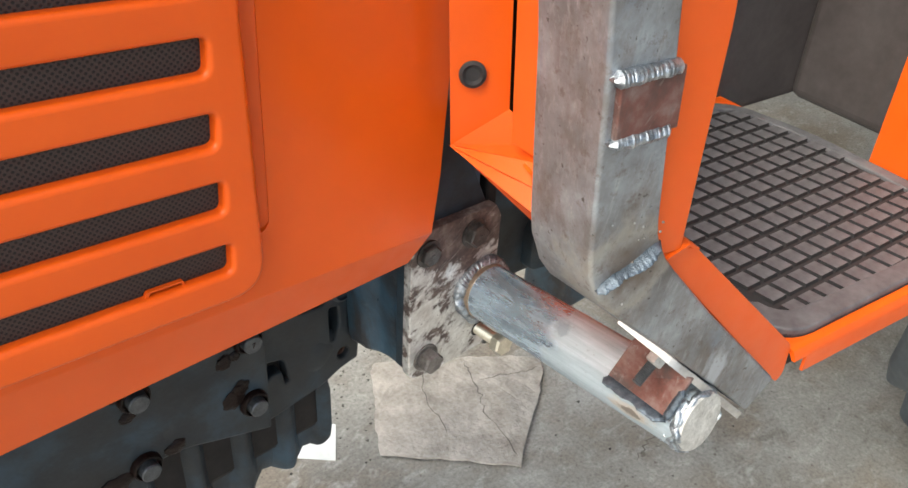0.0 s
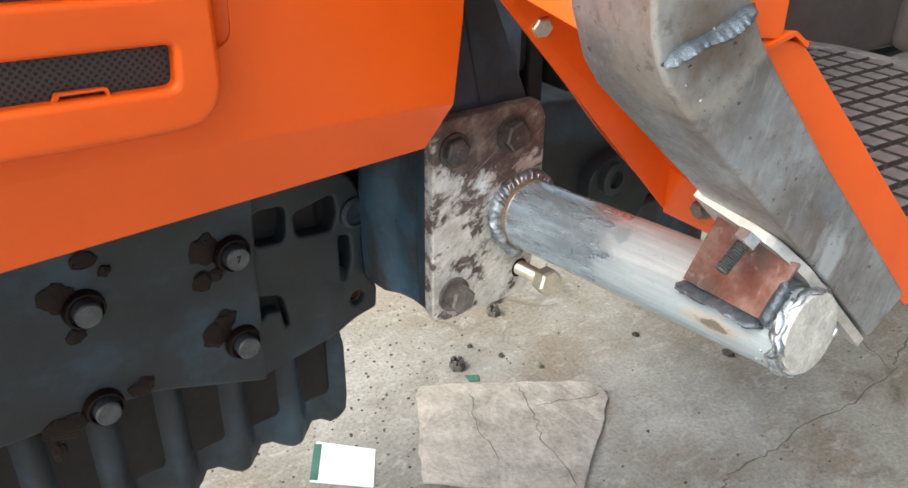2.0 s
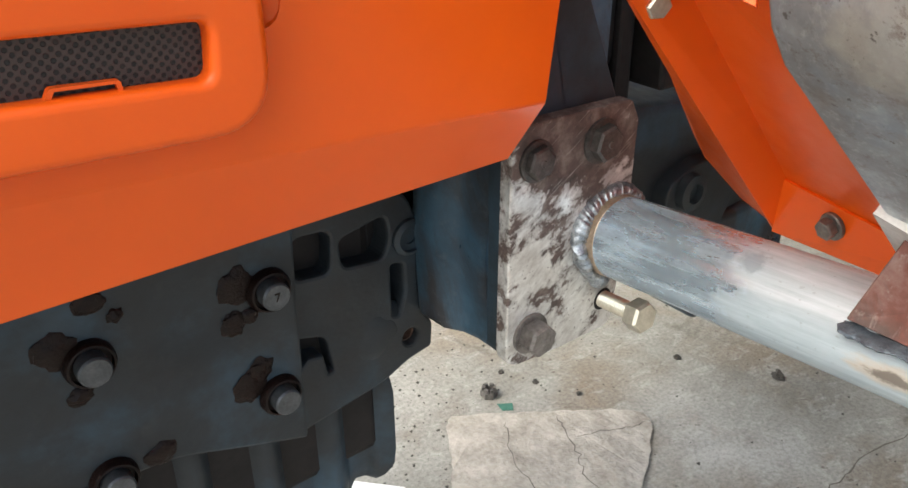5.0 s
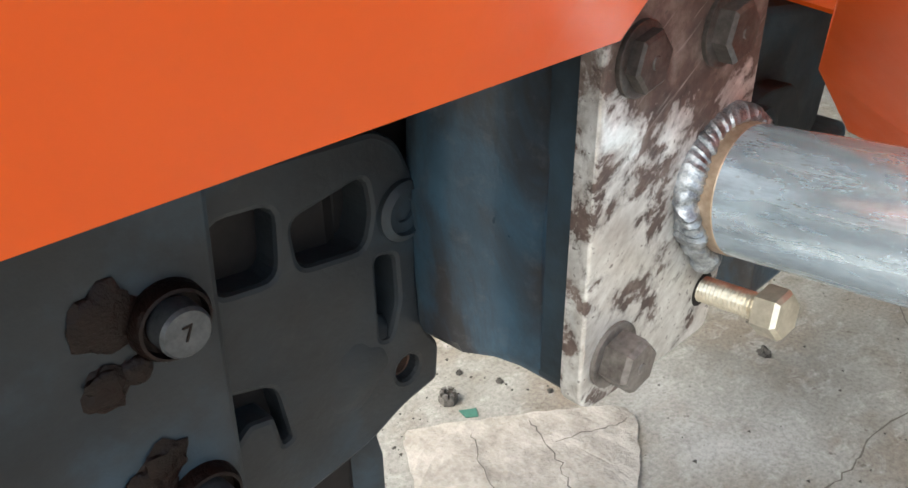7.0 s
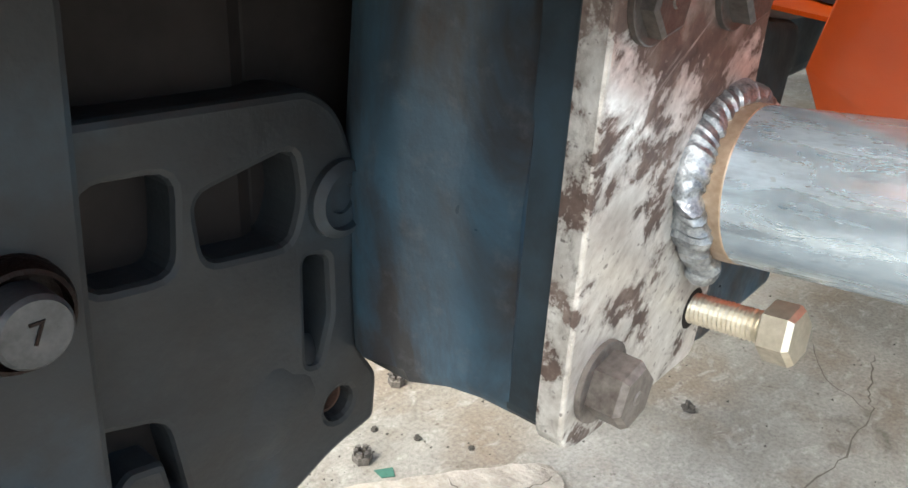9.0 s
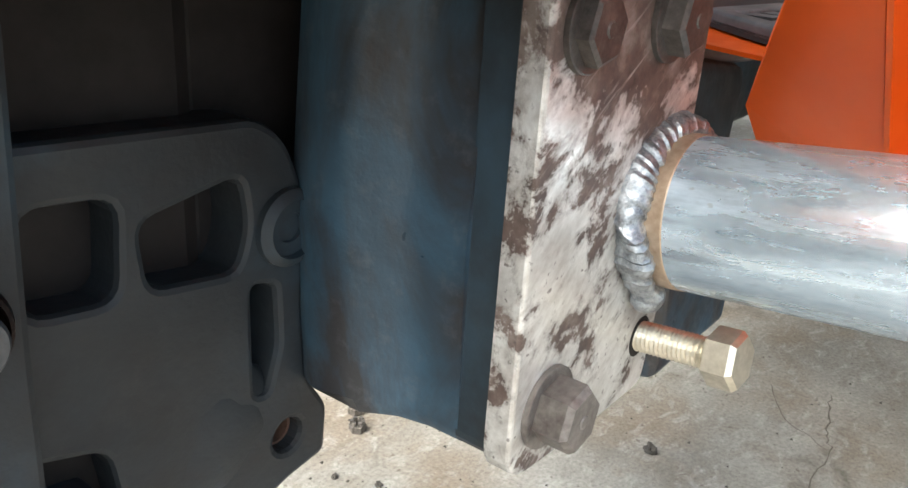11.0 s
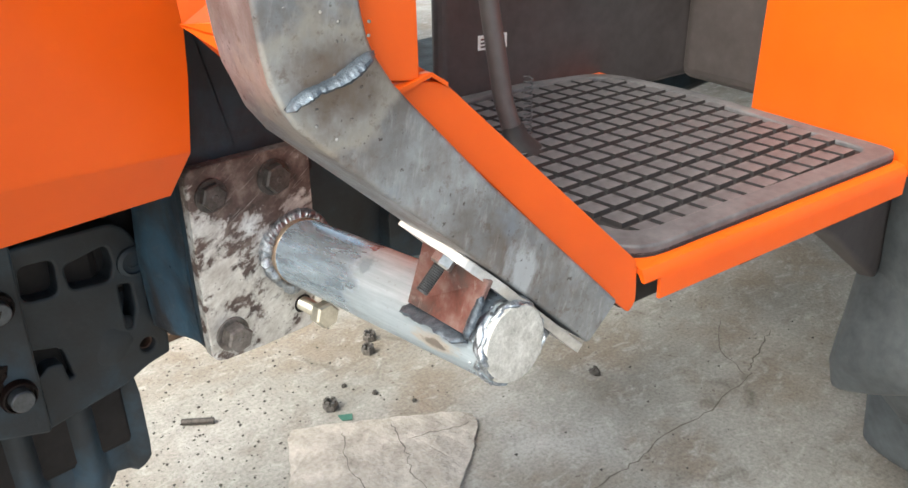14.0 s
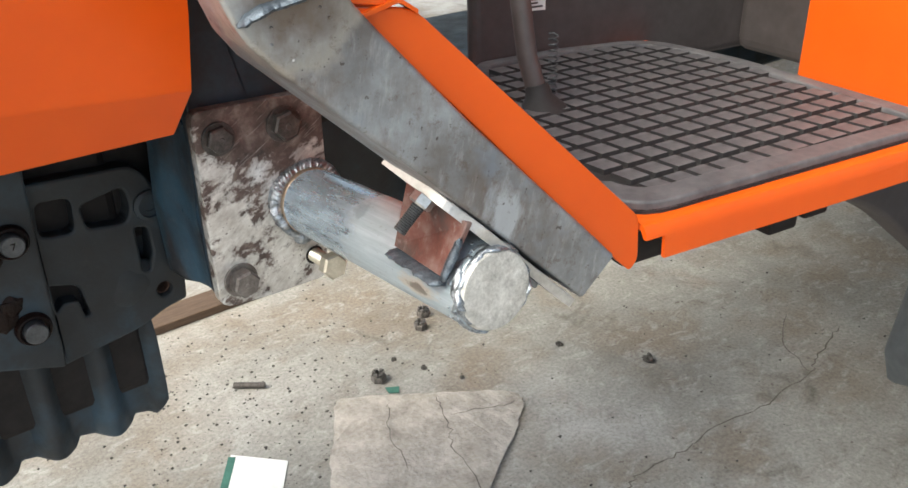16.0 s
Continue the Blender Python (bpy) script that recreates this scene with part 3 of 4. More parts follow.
# neck of the housing behind the bolted plate
bm = bmesh.new()
outline = [(0.50, 0.695), (0.478, 0.695), (0.472, 0.680), (0.477, 0.66), (0.486, 0.645), (0.4895, 0.630), (0.490, 0.613), (0.606, 0.613), (0.606, 0.70)]
levels = [(0.842, 0.004), (0.85, 0.0), (0.93, -0.003), (0.97, 0.0), (1.02, 0.004), (1.30, 0.006)]
loops = []
for z, inset in levels:
    loops.append([bm.verts.new((x + inset, y, z + (0.012 if z < 0.845 and y > 0.66 else 0.0))) for x, y in outline])
for a, b in zip(loops, loops[1:]):
    for k in range(len(outline)):
        bm.faces.new((a[k - 1], a[k], b[k], b[k - 1]))
bm.faces.new(loops[0][::-1])
bm.faces.new(loops[-1])
part("housing_neck", bm, NECK, tractor, smooth=True)
part("neck_flange", slab(rounded([(0.490, 0.842), (0.606, 0.838), (0.612, 1.03), (0.490, 1.30)], 0.008), flat(0.614), 0.0165, bevel=0.002), IRON, tractor)

# bolts of the engine cover
for bx, bz, mat in ((0.329, 0.934, GREYBOLT), (0.200, 0.928, GREYBOLT), (0.328, 0.839, GREYBOLT), (0.197, 0.829, GREYBOLT)):
    bolt = part("cover_bolt", lathe((bx, 0.6735, bz), (bx, 0.660, bz), [(0, 0.0175), (0.006, 0.0170), (0.009, 0.0155), (0.0095, 0.0142), (0.004, 0.0140)], 32), GREASE, engine_cover, "round bolt caked with dark grease", smooth=True)
    part("bolt_head", lathe((bx, 0.668, bz), (bx, 0.656, bz), [(0, 0.0110), (0.0105, 0.0110), (0.012, 0.0098)], 32), mat, bolt, smooth=True)
mark = bpy.data.curves.new("grade_mark", "FONT")
mark.body, mark.size, mark.extrude, mark.align_x, mark.align_y = "7", 0.010, 0.0003, "CENTER", "CENTER"
mark_ob = new("grade_mark", mark)
bpy.context.view_layer.update()
mark_mesh = bpy.data.meshes.new_from_object(mark_ob)
bpy.data.objects.remove(mark_ob)
mark_mesh.materials.append(GREASE)
mark_part = new("grade_mark", mark_mesh)
mark_part.parent = bolt.parent
mark_part.matrix_parent_inverse = bolt.parent.matrix_world.inverted()
mark_part.matrix_basis = pose(0.329, 0.6558, 0.934, 90, 0, 0)
for i, (gx, gz, sx, sz) in enumerate(((0.306, 0.945, 0.014, 0.016), (0.300, 0.916, 0.011, 0.012), (0.313, 0.918, 0.008, 0.007), (0.182, 0.945, 0.016, 0.014), (0.208, 0.97, 0.012, 0.009), (0.305, 0.857, 0.014, 0.016), (0.315, 0.868, 0.012, 0.012), (0.222, 0.955, 0.006, 0.006), (0.19, 0.905, 0.01, 0.008), (0.165, 0.822, 0.02, 0.014), (0.232, 0.832, 0.014, 0.01), (0.155, 0.80, 0.007, 0.01))):
    part("grease_patch", lump((gx, 0.672, gz), (sx * 0.9, 0.0032, sz * 0.9), 40 + i, 3, 0.34), GREASE, engine_cover, "dark caked grease", smooth=True)

# gearbox and dark parts behind the plate
part("gearbox", box((0.62, 0.82, 0.79), (2.3, 1.12, 0.95), 0.02, segs=3), IRON, tractor)
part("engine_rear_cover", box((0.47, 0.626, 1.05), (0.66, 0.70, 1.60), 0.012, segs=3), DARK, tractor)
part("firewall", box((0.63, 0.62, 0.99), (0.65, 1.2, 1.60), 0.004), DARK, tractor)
# Dark box added to close a gap; it stands in for shade.
part("shade_filler", box((0.665, 0.60, 1.03), (0.69, 1.2, 1.60), 0.004), DARK, tractor)
part("gearbox_casting", slab(rounded([(0.62, 0.80), (0.90, 0.775), (1.02, 0.80), (1.04, 0.93), (0.62, 0.99)], 0.02), flat(0.80), 0.10, bevel=0.012), IRON, tractor, smooth=True)
boss = part("pillar_bracket", slab(rounded([(0.80, 0.80), (0.90, 0.78), (0.93, 0.84), (0.905, 0.885), (0.85, 0.892), (0.80, 0.875)], 0.014), flat(0.70), 0.02, bevel=0.004), IRON, tractor, smooth=True)
part("bracket_boss", lathe((0.835, 0.682, 0.862), (0.835, 0.668, 0.862), [(0, 0.022), (0.012, 0.021), (0.014, 0.012), (0.006, 0.011)], 28), IRON, boss, smooth=True)

part("filter_body", box((0.90, 0.69, 0.655), (1.08, 0.78, 0.80), 0.012, segs=3), NECK, tractor, smooth=True)

# rear wheel: tyre with bar lugs
WX, WZ = 2.205, 0.86
Y0, Y1 = -0.12, 0.315
wheel = part("rear_wheel", lathe((WX, Y0, WZ), (WX, Y1, WZ), [(0, 0.50), (0.0, 0.66), (0.03, 0.755), (0.08, 0.785), (0.355, 0.785), (0.405, 0.755), (0.435, 0.66), (0.435, 0.50)], 80), TYRE, tractor, "black rubber tractor tyre with deep bar lugs", smooth=True)
part("rim", lathe((WX, Y0 + 0.06, WZ), (WX, Y1 - 0.06, WZ), [(0, 0.30), (0, 0.505), (0.03, 0.49), (0.285, 0.49), (0.315, 0.505), (0.315, 0.30)], 48), COVER, wheel, smooth=True)


def lug(angle, side):
    bm = bmesh.new()
    secs = []
    for k in range(11):
        t = k / 10
        y = Y1 + 0.012 - 0.25 * t if side > 0 else Y0 - 0.012 + 0.25 * t
        a = angle + radians(13) * t
        drop = 0.022 * (1 - t) ** 5
        half = 0.042 - 0.008 * t
        for r, below, above in ((0.750, half * 2.0, half * 5.0), (0.862, half, half * 1.1)):
            for side_w in (-below, above):
                aa = a + side_w / 0.8
                secs.append(bm.verts.new((WX - (r - drop) * math.cos(aa), y, WZ + (r - drop) * math.sin(aa))))
    for k in range(10):
        a, b = secs[4 * k:4 * k + 4], secs[4 * k + 4:4 * k + 8]
        for i, j in ((0, 2), (2, 3), (3, 1)):
            bm.faces.new((a[i], a[j], b[j], b[i]))
    for q in (secs[:4], secs[-4:]):
        bm.faces.new((q[0], q[1], q[3], q[2]))
    bm.normal_update()
    bmesh.ops.bevel(bm, geom=[e for e in bm.edges if e.calc_face_angle(0) > 0.5], offset=0.017, segments=3, affect="EDGES", profile=0.5)
    return bm


for i in range(11):
    part("tyre_lug", lug(radians(-32.7 * i - 29.2), 1), TYRE, wheel, smooth=True)
    part("tyre_lug", lug(radians(-32.7 * i - 14), -1), TYRE, wheel, smooth=True)
# dark support behind the platform, curving down to the axle
arch = rounded([(1.00, 0.935), (1.14, 0.868), (1.25, 0.812), (1.48, 0.655), (1.745, 0.458), (1.90, 0.41), (1.98, 0.70), (1.90, 0.935)], [0.0, 0.03, 0.05, 0.05, 0.04, 0.04, 0.04, 0.02])
part("axle_support", slab(arch, flat(0.318), 0.03, bevel=0.008, segs=3), COVER, tractor, "dark weathered axle support plate", smooth=True)
part("axle_housing", lathe((WX, 0.33, WZ - 0.02), (WX, 1.0, WZ), [(0, 0.17), (0.1, 0.16), (0.2, 0.12), (0.66, 0.12)], 32), IRON, tractor, smooth=True)

# ---- foot step ----
step = thing("foot_step", "orange painted steel foot platform with folded skirt edges", "tractor step", (0.9, 0.4, 0.97))
part("toe_skirt", slab(rounded([(-0.243, 1.180), (-0.202, 1.176), (0.0, 0.981), (0.003, 0.940), (-0.005, 0.931), (-0.02, 0.945)], [0.004, 0.012, 0.008, 0.006, 0.004, 0.0]), STEP_SIDE @ pose(0, 0, -0.001), 0.0035, bevel=0.001), ORANGE, step)
fold = [STEP @ Vector(p) for p in ((-0.200, -0.0020, 1.1735), (-0.001, -0.0020, 0.9805), (-0.001, 0.014, 0.9805), (-0.200, 0.014, 1.1735))]
part("upright_skirt", slab(rounded([(-0.262, 1.186), (-0.2205, 1.179), (-0.2225, 1.36), (-0.24, 1.60), (-0.33, 1.60), (-0.290, 1.36)], 0.003), STEP_SIDE @ pose(0, 0, 0.001), 0.003, bevel=0.001), ORANGE, step)
part("platform", slab(rounded([(-0.012, 0.006), (0.43, -0.002), (0.43, 0.50), (0.06, 0.50), (-0.012, 0.2)], 0.004), STEP @ pose(0, 0, 0.968), 0.003), ORANGE, step)
bm = bmesh.new()
prof = [(0.014, 0.9735), (0.002, 0.9735), (-0.005, 0.9715), (-0.0085, 0.966), (-0.0095, 0.958), (-0.0095, 0.938), (-0.006, 0.938), (-0.006, 0.957), (-0.002, 0.966), (0.014, 0.970)]
ends = []
for x in (0.004, 0.0245, 0.0255, 0.42):
    cut = x < 0.025
    ends.append([bm.verts.new(STEP @ Vector((x, y - 0.02 * x, max(z, 0.960) if cut else z))) for y, z in prof])
for a, b in zip(ends, ends[1:]):
    for k in range(len(prof)):
        bm.faces.new((a[k - 1], a[k], b[k], b[k - 1]))
bm.faces.new(ends[0][::-1])
bm.faces.new(ends[-1])
part("edge_skirt", bm, ORANGE, step, smooth=True)
part("under_frame", box((0.0, 0.012, 0.925), (0.42, 0.03, 0.966), 0.003, STEP), DARK, step)

for x0, x1, low in ((0.247, 0.291, 0.868), (0.302, 0.340, 0.874)):
    part("under_bracket", box((x0, 0.06, low), (x1, 0.10, 0.968), 0.004, STEP), DARK, step)


def sheet(points, t=0.003):
    bm = bmesh.new()
    bm.faces.new([bm.verts.new(p) for p in points])
    bm.normal_update()
    bmesh.ops.solidify(bm, geom=bm.faces[:], thickness=t)
    return bm


IN_A, IN_B = Vector((0.478, 0.516, 1.182)), Vector((0.731, 0.514, 0.915))
UP_A, UP_B = Vector((0.520, 0.508, 1.187)), Vector((0.719, 0.505, 0.970))
OUT_A, OUT_B = SLOPE @ Vector((-1.06, 0.046, 0.632)), SLOPE @ Vector((-0.735, 0.046, 0.632))
part("toe_skirt_fold", sheet(fold), ORANGE, step)
part("toe_board_cheek", sheet([IN_A, IN_B, UP_B, UP_A]), ORANGE, step)
part("rear_cheek", sheet([(0.500, 0.520, 1.160), (0.590, 0.536, 1.075), (0.682, 0.577, 1.0), (0.742, 0.602, 0.952), (0.793, 0.600, 0.929), (0.807, 0.598, 0.892), (0.798, 0.552, 0.886), (0.738, 0.518, 0.915)]), ORANGE, step)
part("toe_board", sheet([UP_A, UP_B, OUT_B, OUT_A]), ORANGE, step)
part("front_flange", sheet([IN_B, UP_B, OUT_B, OUT_B + Vector((0.012, 0.0, -0.028))]), ORANGE, step)
LEDGE_A, LEDGE_B = Vector((0.476, 0.522, 1.186)), Vector((0.515, 0.490, 1.2225))
LIP_A, LIP_B, LIP_C = Vector((0.505, 0.433, 1.195)), Vector((0.490, 0.415, 1.180)), Vector((0.476, 0.402, 1.160))
part("toe_board_ledge", sheet([LEDGE_A, LIP_A, Vector((0.535, 0.455, 1.195)), LEDGE_B]), ORANGE, step)
part("ledge_lip", sheet([LEDGE_A + Vector((-0.001, -0.001, 0)), LIP_A, LIP_B, LEDGE_A + Vector((0.006, -0.012, -0.008))]), ORANGE, step)
part("ledge_apron", sheet([LEDGE_A + Vector((0, 0, -0.002)), LIP_B + Vector((0.004, 0.004, 0)), LIP_C + Vector((0.004, 0.004, 0))]), ORANGE, step)
UPRIGHT = Vector((-0.03, 0, 0.42))
part("front_panel", sheet([LEDGE_A, LEDGE_B, LEDGE_B + UPRIGHT, LEDGE_A + UPRIGHT]), ORANGE, step)
part("front_panel_return", sheet([Vector((0.498, 0.468, 1.204)), Vector((0.508, 0.438, 1.194)), Vector((0.508, 0.438, 1.194)) + UPRIGHT, Vector((0.498, 0.468, 1.204)) + UPRIGHT]), ORANGE, step)
part("skirt_top_fold", sheet([STEP @ Vector(p) for p in ((-0.2425, -0.006, 1.1755), (-0.2125, -0.006, 1.1835), (-0.2000, -0.006, 1.1750), (-0.2000, 0.020, 1.1770), (-0.2125, 0.020, 1.1855), (-0.2425, 0.020, 1.1775))]), ORANGE, step)
bm = lathe((0.487, 0.511, 1.256), (0.478, 0.500, 1.258), [(0, 0.012), (0.004, 0.012), (0.006, 0.009), (0.003, 0.006)], 24)
part("rubber_plug", bm, GROOVE, step, "black rubber plug", smooth=True)
for p, d, steel in (((0.7000, 0.4532, 0.951), (-0.958, 0.228, -0.172), OLDBOLT), ((0.538, 0.513, 1.136), (-0.35, -0.9, -0.2), BRASS)):
    p, d = Vector(p), Vector(d).normalized()
    b = part("panel_bolt", lathe(p - d * 0.006, p - d * 0.002, [(0, 0.0115), (0.003, 0.0115), (0.004, 0.0105)], 24), steel, step, "plated bolt", smooth=True)
    part("bolt_head", hex_head(p - d * 0.002, p + d * 0.006, 0.0088), steel, b)

# fender and tunnel round the platform
part("fender", slab(rounded([(-0.03, 0.955), (0.20, 0.955), (0.20, 1.62), (-0.03, 1.62)], 0.02), STEP @ pose(0.435, 0, 0) @ Matrix(((0, 0, -1, 0), (1, 0, 0, 0), (0, 1, 0, 0), (0, 0, 0, 1))), 0.006, bevel=0.002), ORANGE, tractor)
part("seat_base", box((0.62, 0.16, 0.93), (0.95, 0.48, 1.45), 0.02, STEP, 3), COVER, tractor, "dark plastic seat base")
part("tunnel_cover", box((0.13, 0.475, 0.93), (0.9, 0.50, 1.62), 0.012, STEP, 3), COVER, tractor, "dark plastic gearbox tunnel cover")

sticker = part("warning_sticker", slab([(0.193, 1.041), (0.243, 1.039), (0.243, 1.059), (0.193, 1.061)], STEP @ flat(0.4745), 0.001), PAPER, tractor, "white sticker with small unreadable print")
for k in range(3):
    part("print_line", slab([(0.197, 1.044 + 0.005 * k), (0.238 - 0.008 * (k == 1), 1.0435 + 0.005 * k), (0.238 - 0.008 * (k == 1), 1.046 + 0.005 * k), (0.197, 1.0465 + 0.005 * k)], STEP @ flat(0.4733), 0.0005), COVER if k < 2 else PRIMER, sticker)

# ---- welded bracket: plate, pipe and gussets ----
mount = thing("loader_mount", "welded steel pipe mount bolted to the tractor", "loader mount", (0.55, 0.585, 0.83))
plate = rounded([(0.486, 0.838), (0.545, 0.833), (0.608, 0.832), (0.620, 0.90), (0.622, 1.022), (0.612, 1.040), (0.487, 1.045)], [0.016, 0.0, 0.008, 0.0, 0.004, 0.004, 0.012])
part("mounting_plate", slab(plate, flat(PL + 0.012), 0.012, bevel=0.0016), SCRAPED, mount, "scraped steel plate with old dark paint")
bm = lathe((0, 0, 0), (0, 0, 1), [(0.004, R), (plen - 0.002, R), (plen, R - 0.001)], 72)
pipe = part("pipe", bm, PIPE, None, "bright round steel pipe", smooth=True)
pipe.matrix_world = pm
pipe.parent = mount
bpy.context.view_layer.update()
pipe.matrix_parent_inverse = mount.matrix_world.inverted()
part("heat_band", lathe(A0 + AX * 0.004, A1, [(0, R + 0.0004), (0.0150, R + 0.0004), (0.0155, R)], 72), HEAT, mount, smooth=True)


part("root_weld", bead([on_pipe(0.0060 + 0.0012 * math.sin(a * 0.05), a, R + 0.0026 + 0.0010 * math.sin(a * 0.07)) for a in range(-158, 163, 4)], 0.0080, 0.0048, 3, 0.72, 0.17), WELD, mount, "silvery rippled weld bead", smooth=True)
part("weld_drop", lump(on_pipe(0.003, 197, R + 0.006), (0.0105, 0.0075, 0.0075), 5, 3, 0.08), WELD, mount, smooth=True)
bm = lathe(A1 - AX * 0.001, A1 + AX * 0.007, [(0, R - 0.003), (0.004, R - 0.002), (0.007, R - 0.004), (0.0078, R - 0.008)], 48)
cap = part("end_cap", bm, CAPMAT, mount, "rough ground steel end cap", smooth=True)
for k, (at, lean, r) in enumerate(((-0.0030, -0.0012, 0.0033), (0.0012, -0.0026, 0.0034))):
    ring = [on_pipe(plen + at + 0.0022 * math.sin(a * 0.06 + k) + 0.0012 * math.sin(a * 0.19), a, R + lean + 0.0009 * math.sin(a * 0.08 + 2 * k)) for a in range(-165, 140, 4)]
    part("cap_weld", bead(ring, r, 0.0040, 8 + k, 0.6, 0.15), WELD, mount, "rough silvery weld bead", smooth=True)
rng = random.Random(41)
for k in range(22):
    at, a, r = rng.uniform(-0.016, 0.001), rng.uniform(-150, 60), rng.uniform(0.0009, 0.0021)
    part("spatter", lump(on_pipe(plen + at, a, R + 0.0003), (r, r * 1.2, r), 410 + k, 1, 0.35), WELD, mount, smooth=True)

# bolts through the plate
for bx, bz, r, h in ((0.510, 1.015, 0.0135, 0.006), (0.578, 1.014, 0.0150, 0.009), (0.511, 0.864, 0.0148, 0.015)):
    steel = DARKBOLT if bz > 0.9 else OLDBOLT
    b = part("plate_bolt", lathe((bx, PL - 0.0002, bz), (bx, PL - 0.003, bz), [(0, r * 1.22), (0.0022, r * 1.22), (0.0028, r * 1.15)], 28), steel, mount, "dirty dark hexagonal bolt", smooth=True)
    part("bolt_head", hex_head((bx, PL - 0.003, bz), (bx, PL - 0.003 - h, bz), r, spin=0.2), steel, b)
    part("head_mark", lathe((bx, PL - 0.003 - h, bz), (bx, PL - 0.0037 - h, bz), [(0, 0.0032), (0.0006, 0.0026)], 12), steel, b)
B0 = Vector((0.597, PL, 0.8625))
BD = Vector((-0.07, -1, 0.14)).normalized()
brass = part("loose_bolt", thread(B0 + Vector((0, 0.005, 0)), B0 + BD * 0.040, 0.0078, 0.0023), BRASS, mount, "half-driven yellow zinc bolt", smooth=False)
part("bolt_head", hex_head(B0 + BD * 0.038, B0 + BD * 0.052, 0.0142, spin=0.15), BRASS, brass)
part("bolt_hole_rim", lathe(B0 + Vector((0, 0.001, 0)), B0 + Vector((0, -0.0006, 0)), [(0, 0.0105), (0.001, 0.0105), (0.0014, 0.0092)], 24), DARK, brass)

# bracket under the sloping bar, gussets and clamp bolt
SM = 0.592
tab = [(-0.893, 0.060), (-0.868, 0.000), (-0.836, -0.014), (-0.713, -0.014), (-0.713, 0.060)]
part("bracket_plate", slab(rounded(tab, [0.002, 0.012, 0.004, 0.002, 0.002]), SLOPE @ pose(0, 0, SM), 0.008, bevel=0.0012), CUT, mount, "flat steel bracket with bright cut edges")


def quad_plate(points, t):
    bm = bmesh.new()
    bm.faces.new([bm.verts.new(p) for p in points])
    bm.normal_update()
    bmesh.ops.solidify(bm, geom=bm.faces[:], thickness=t)
    bmesh.ops.bevel(bm, geom=[e for e in bm.edges], offset=0.0008, segments=1, affect="EDGES")
    return bm


def slope(s, w, m):
    return SLOPE @ Vector((s, w, m))


g0, g1 = on_pipe(0.232, -57, R + 0.005), on_pipe(0.306, -65, R + 0.006)
g2, g3 = slope(-0.850, -0.012, SM + 0.002), slope(-0.874, 0.046, SM)
part("gusset", quad_plate([g0, g1, g2, g3], 0.006), PRIMER, mount, "reddish primed steel gusset")
h0, h1 = on_pipe(0.262, 84, R - 0.002), on_pipe(0.314, 84, R - 0.002)
part("gusset", quad_plate([h0, h1, slope(-0.752, -0.008, SM), slope(-0.752, 0.030, SM)], 0.005), MILL, mount)
part("gusset_weld", bead([on_pipe(0.232 + 0.074 * k / 12, -62 - 8 * k / 12 - 2 * math.sin(k * 0.7), R + 0.0030) for k in range(13)], 0.0098, 0.0044, 11, 0.30, 0.07), BLUEWELD, mount, smooth=True)
part("gusset_weld", bead([g1, g1.lerp(g2, 0.75)], 0.0042, 0.003, 12, 0.7), BLUEWELD, mount, smooth=True)
part("gusset_weld", bead([h1, h1.lerp(h0, 0.6)], 0.004, 0.0036, 13, 0.8), WELD, mount, smooth=True)
cb = part("clamp_bolt", thread(slope(-0.873, 0.016, SM - 0.004), slope(-0.873, 0.016, SM - 0.032), 0.0052, 0.0017), GREYBOLT, mount, "dark threaded bolt end")
part("nut", hex_head(slope(-0.873, 0.016, SM), slope(-0.873, 0.016, SM - 0.0085), 0.0092), ZINC, cb, "zinc-plated hexagonal nut")

# ---- bare steel post with a sloping bar ----
post = thing("steel_post", "bare steel box post welded to a sloping bar, grinder marks", "steel post", (0.45, 0.32, 1.18))


def loft(rings, bevel=0.004):
    bm = bmesh.new()
    loops = [[bm.verts.new(p) for p in r] for r in rings]
    for a, b in zip(loops, loops[1:]):
        for k in range(len(a)):
            bm.faces.new((a[k - 1], a[k], b[k], b[k - 1]))
    bm.faces.new(loops[0][::-1])
    bm.faces.new(loops[-1])
    bm.normal_update()
    if bevel:
        long = [e for a, b in zip(loops, loops[1:]) for e in {e for v in a for e in v.link_edges if e.other_vert(v) in b}]
        bmesh.ops.bevel(bm, geom=long, offset=bevel, segments=3, affect="EDGES", profile=0.5)
    return bm


def step_at(x, y, z):
    return STEP @ Vector((x, y, z))


YO, YI = -0.012, 0.057


def ring4(lo, hi, sag=0.0):
    """Four corners of a box section between two points given as (local x, z); sag lowers the inner lower edge."""
    return [step_at(lo[0], YO, lo[1]), step_at(hi[0], YO, hi[1]), step_at(hi[0], YI, hi[1]), step_at(lo[0] - 0.7 * sag, YI, lo[1] - 0.7 * sag)]


def sz(s, m):
    """(local x, z) of a point of the slope."""
    return (0.70 * s + 0.714 * m, -0.714 * s + 0.70 * m)


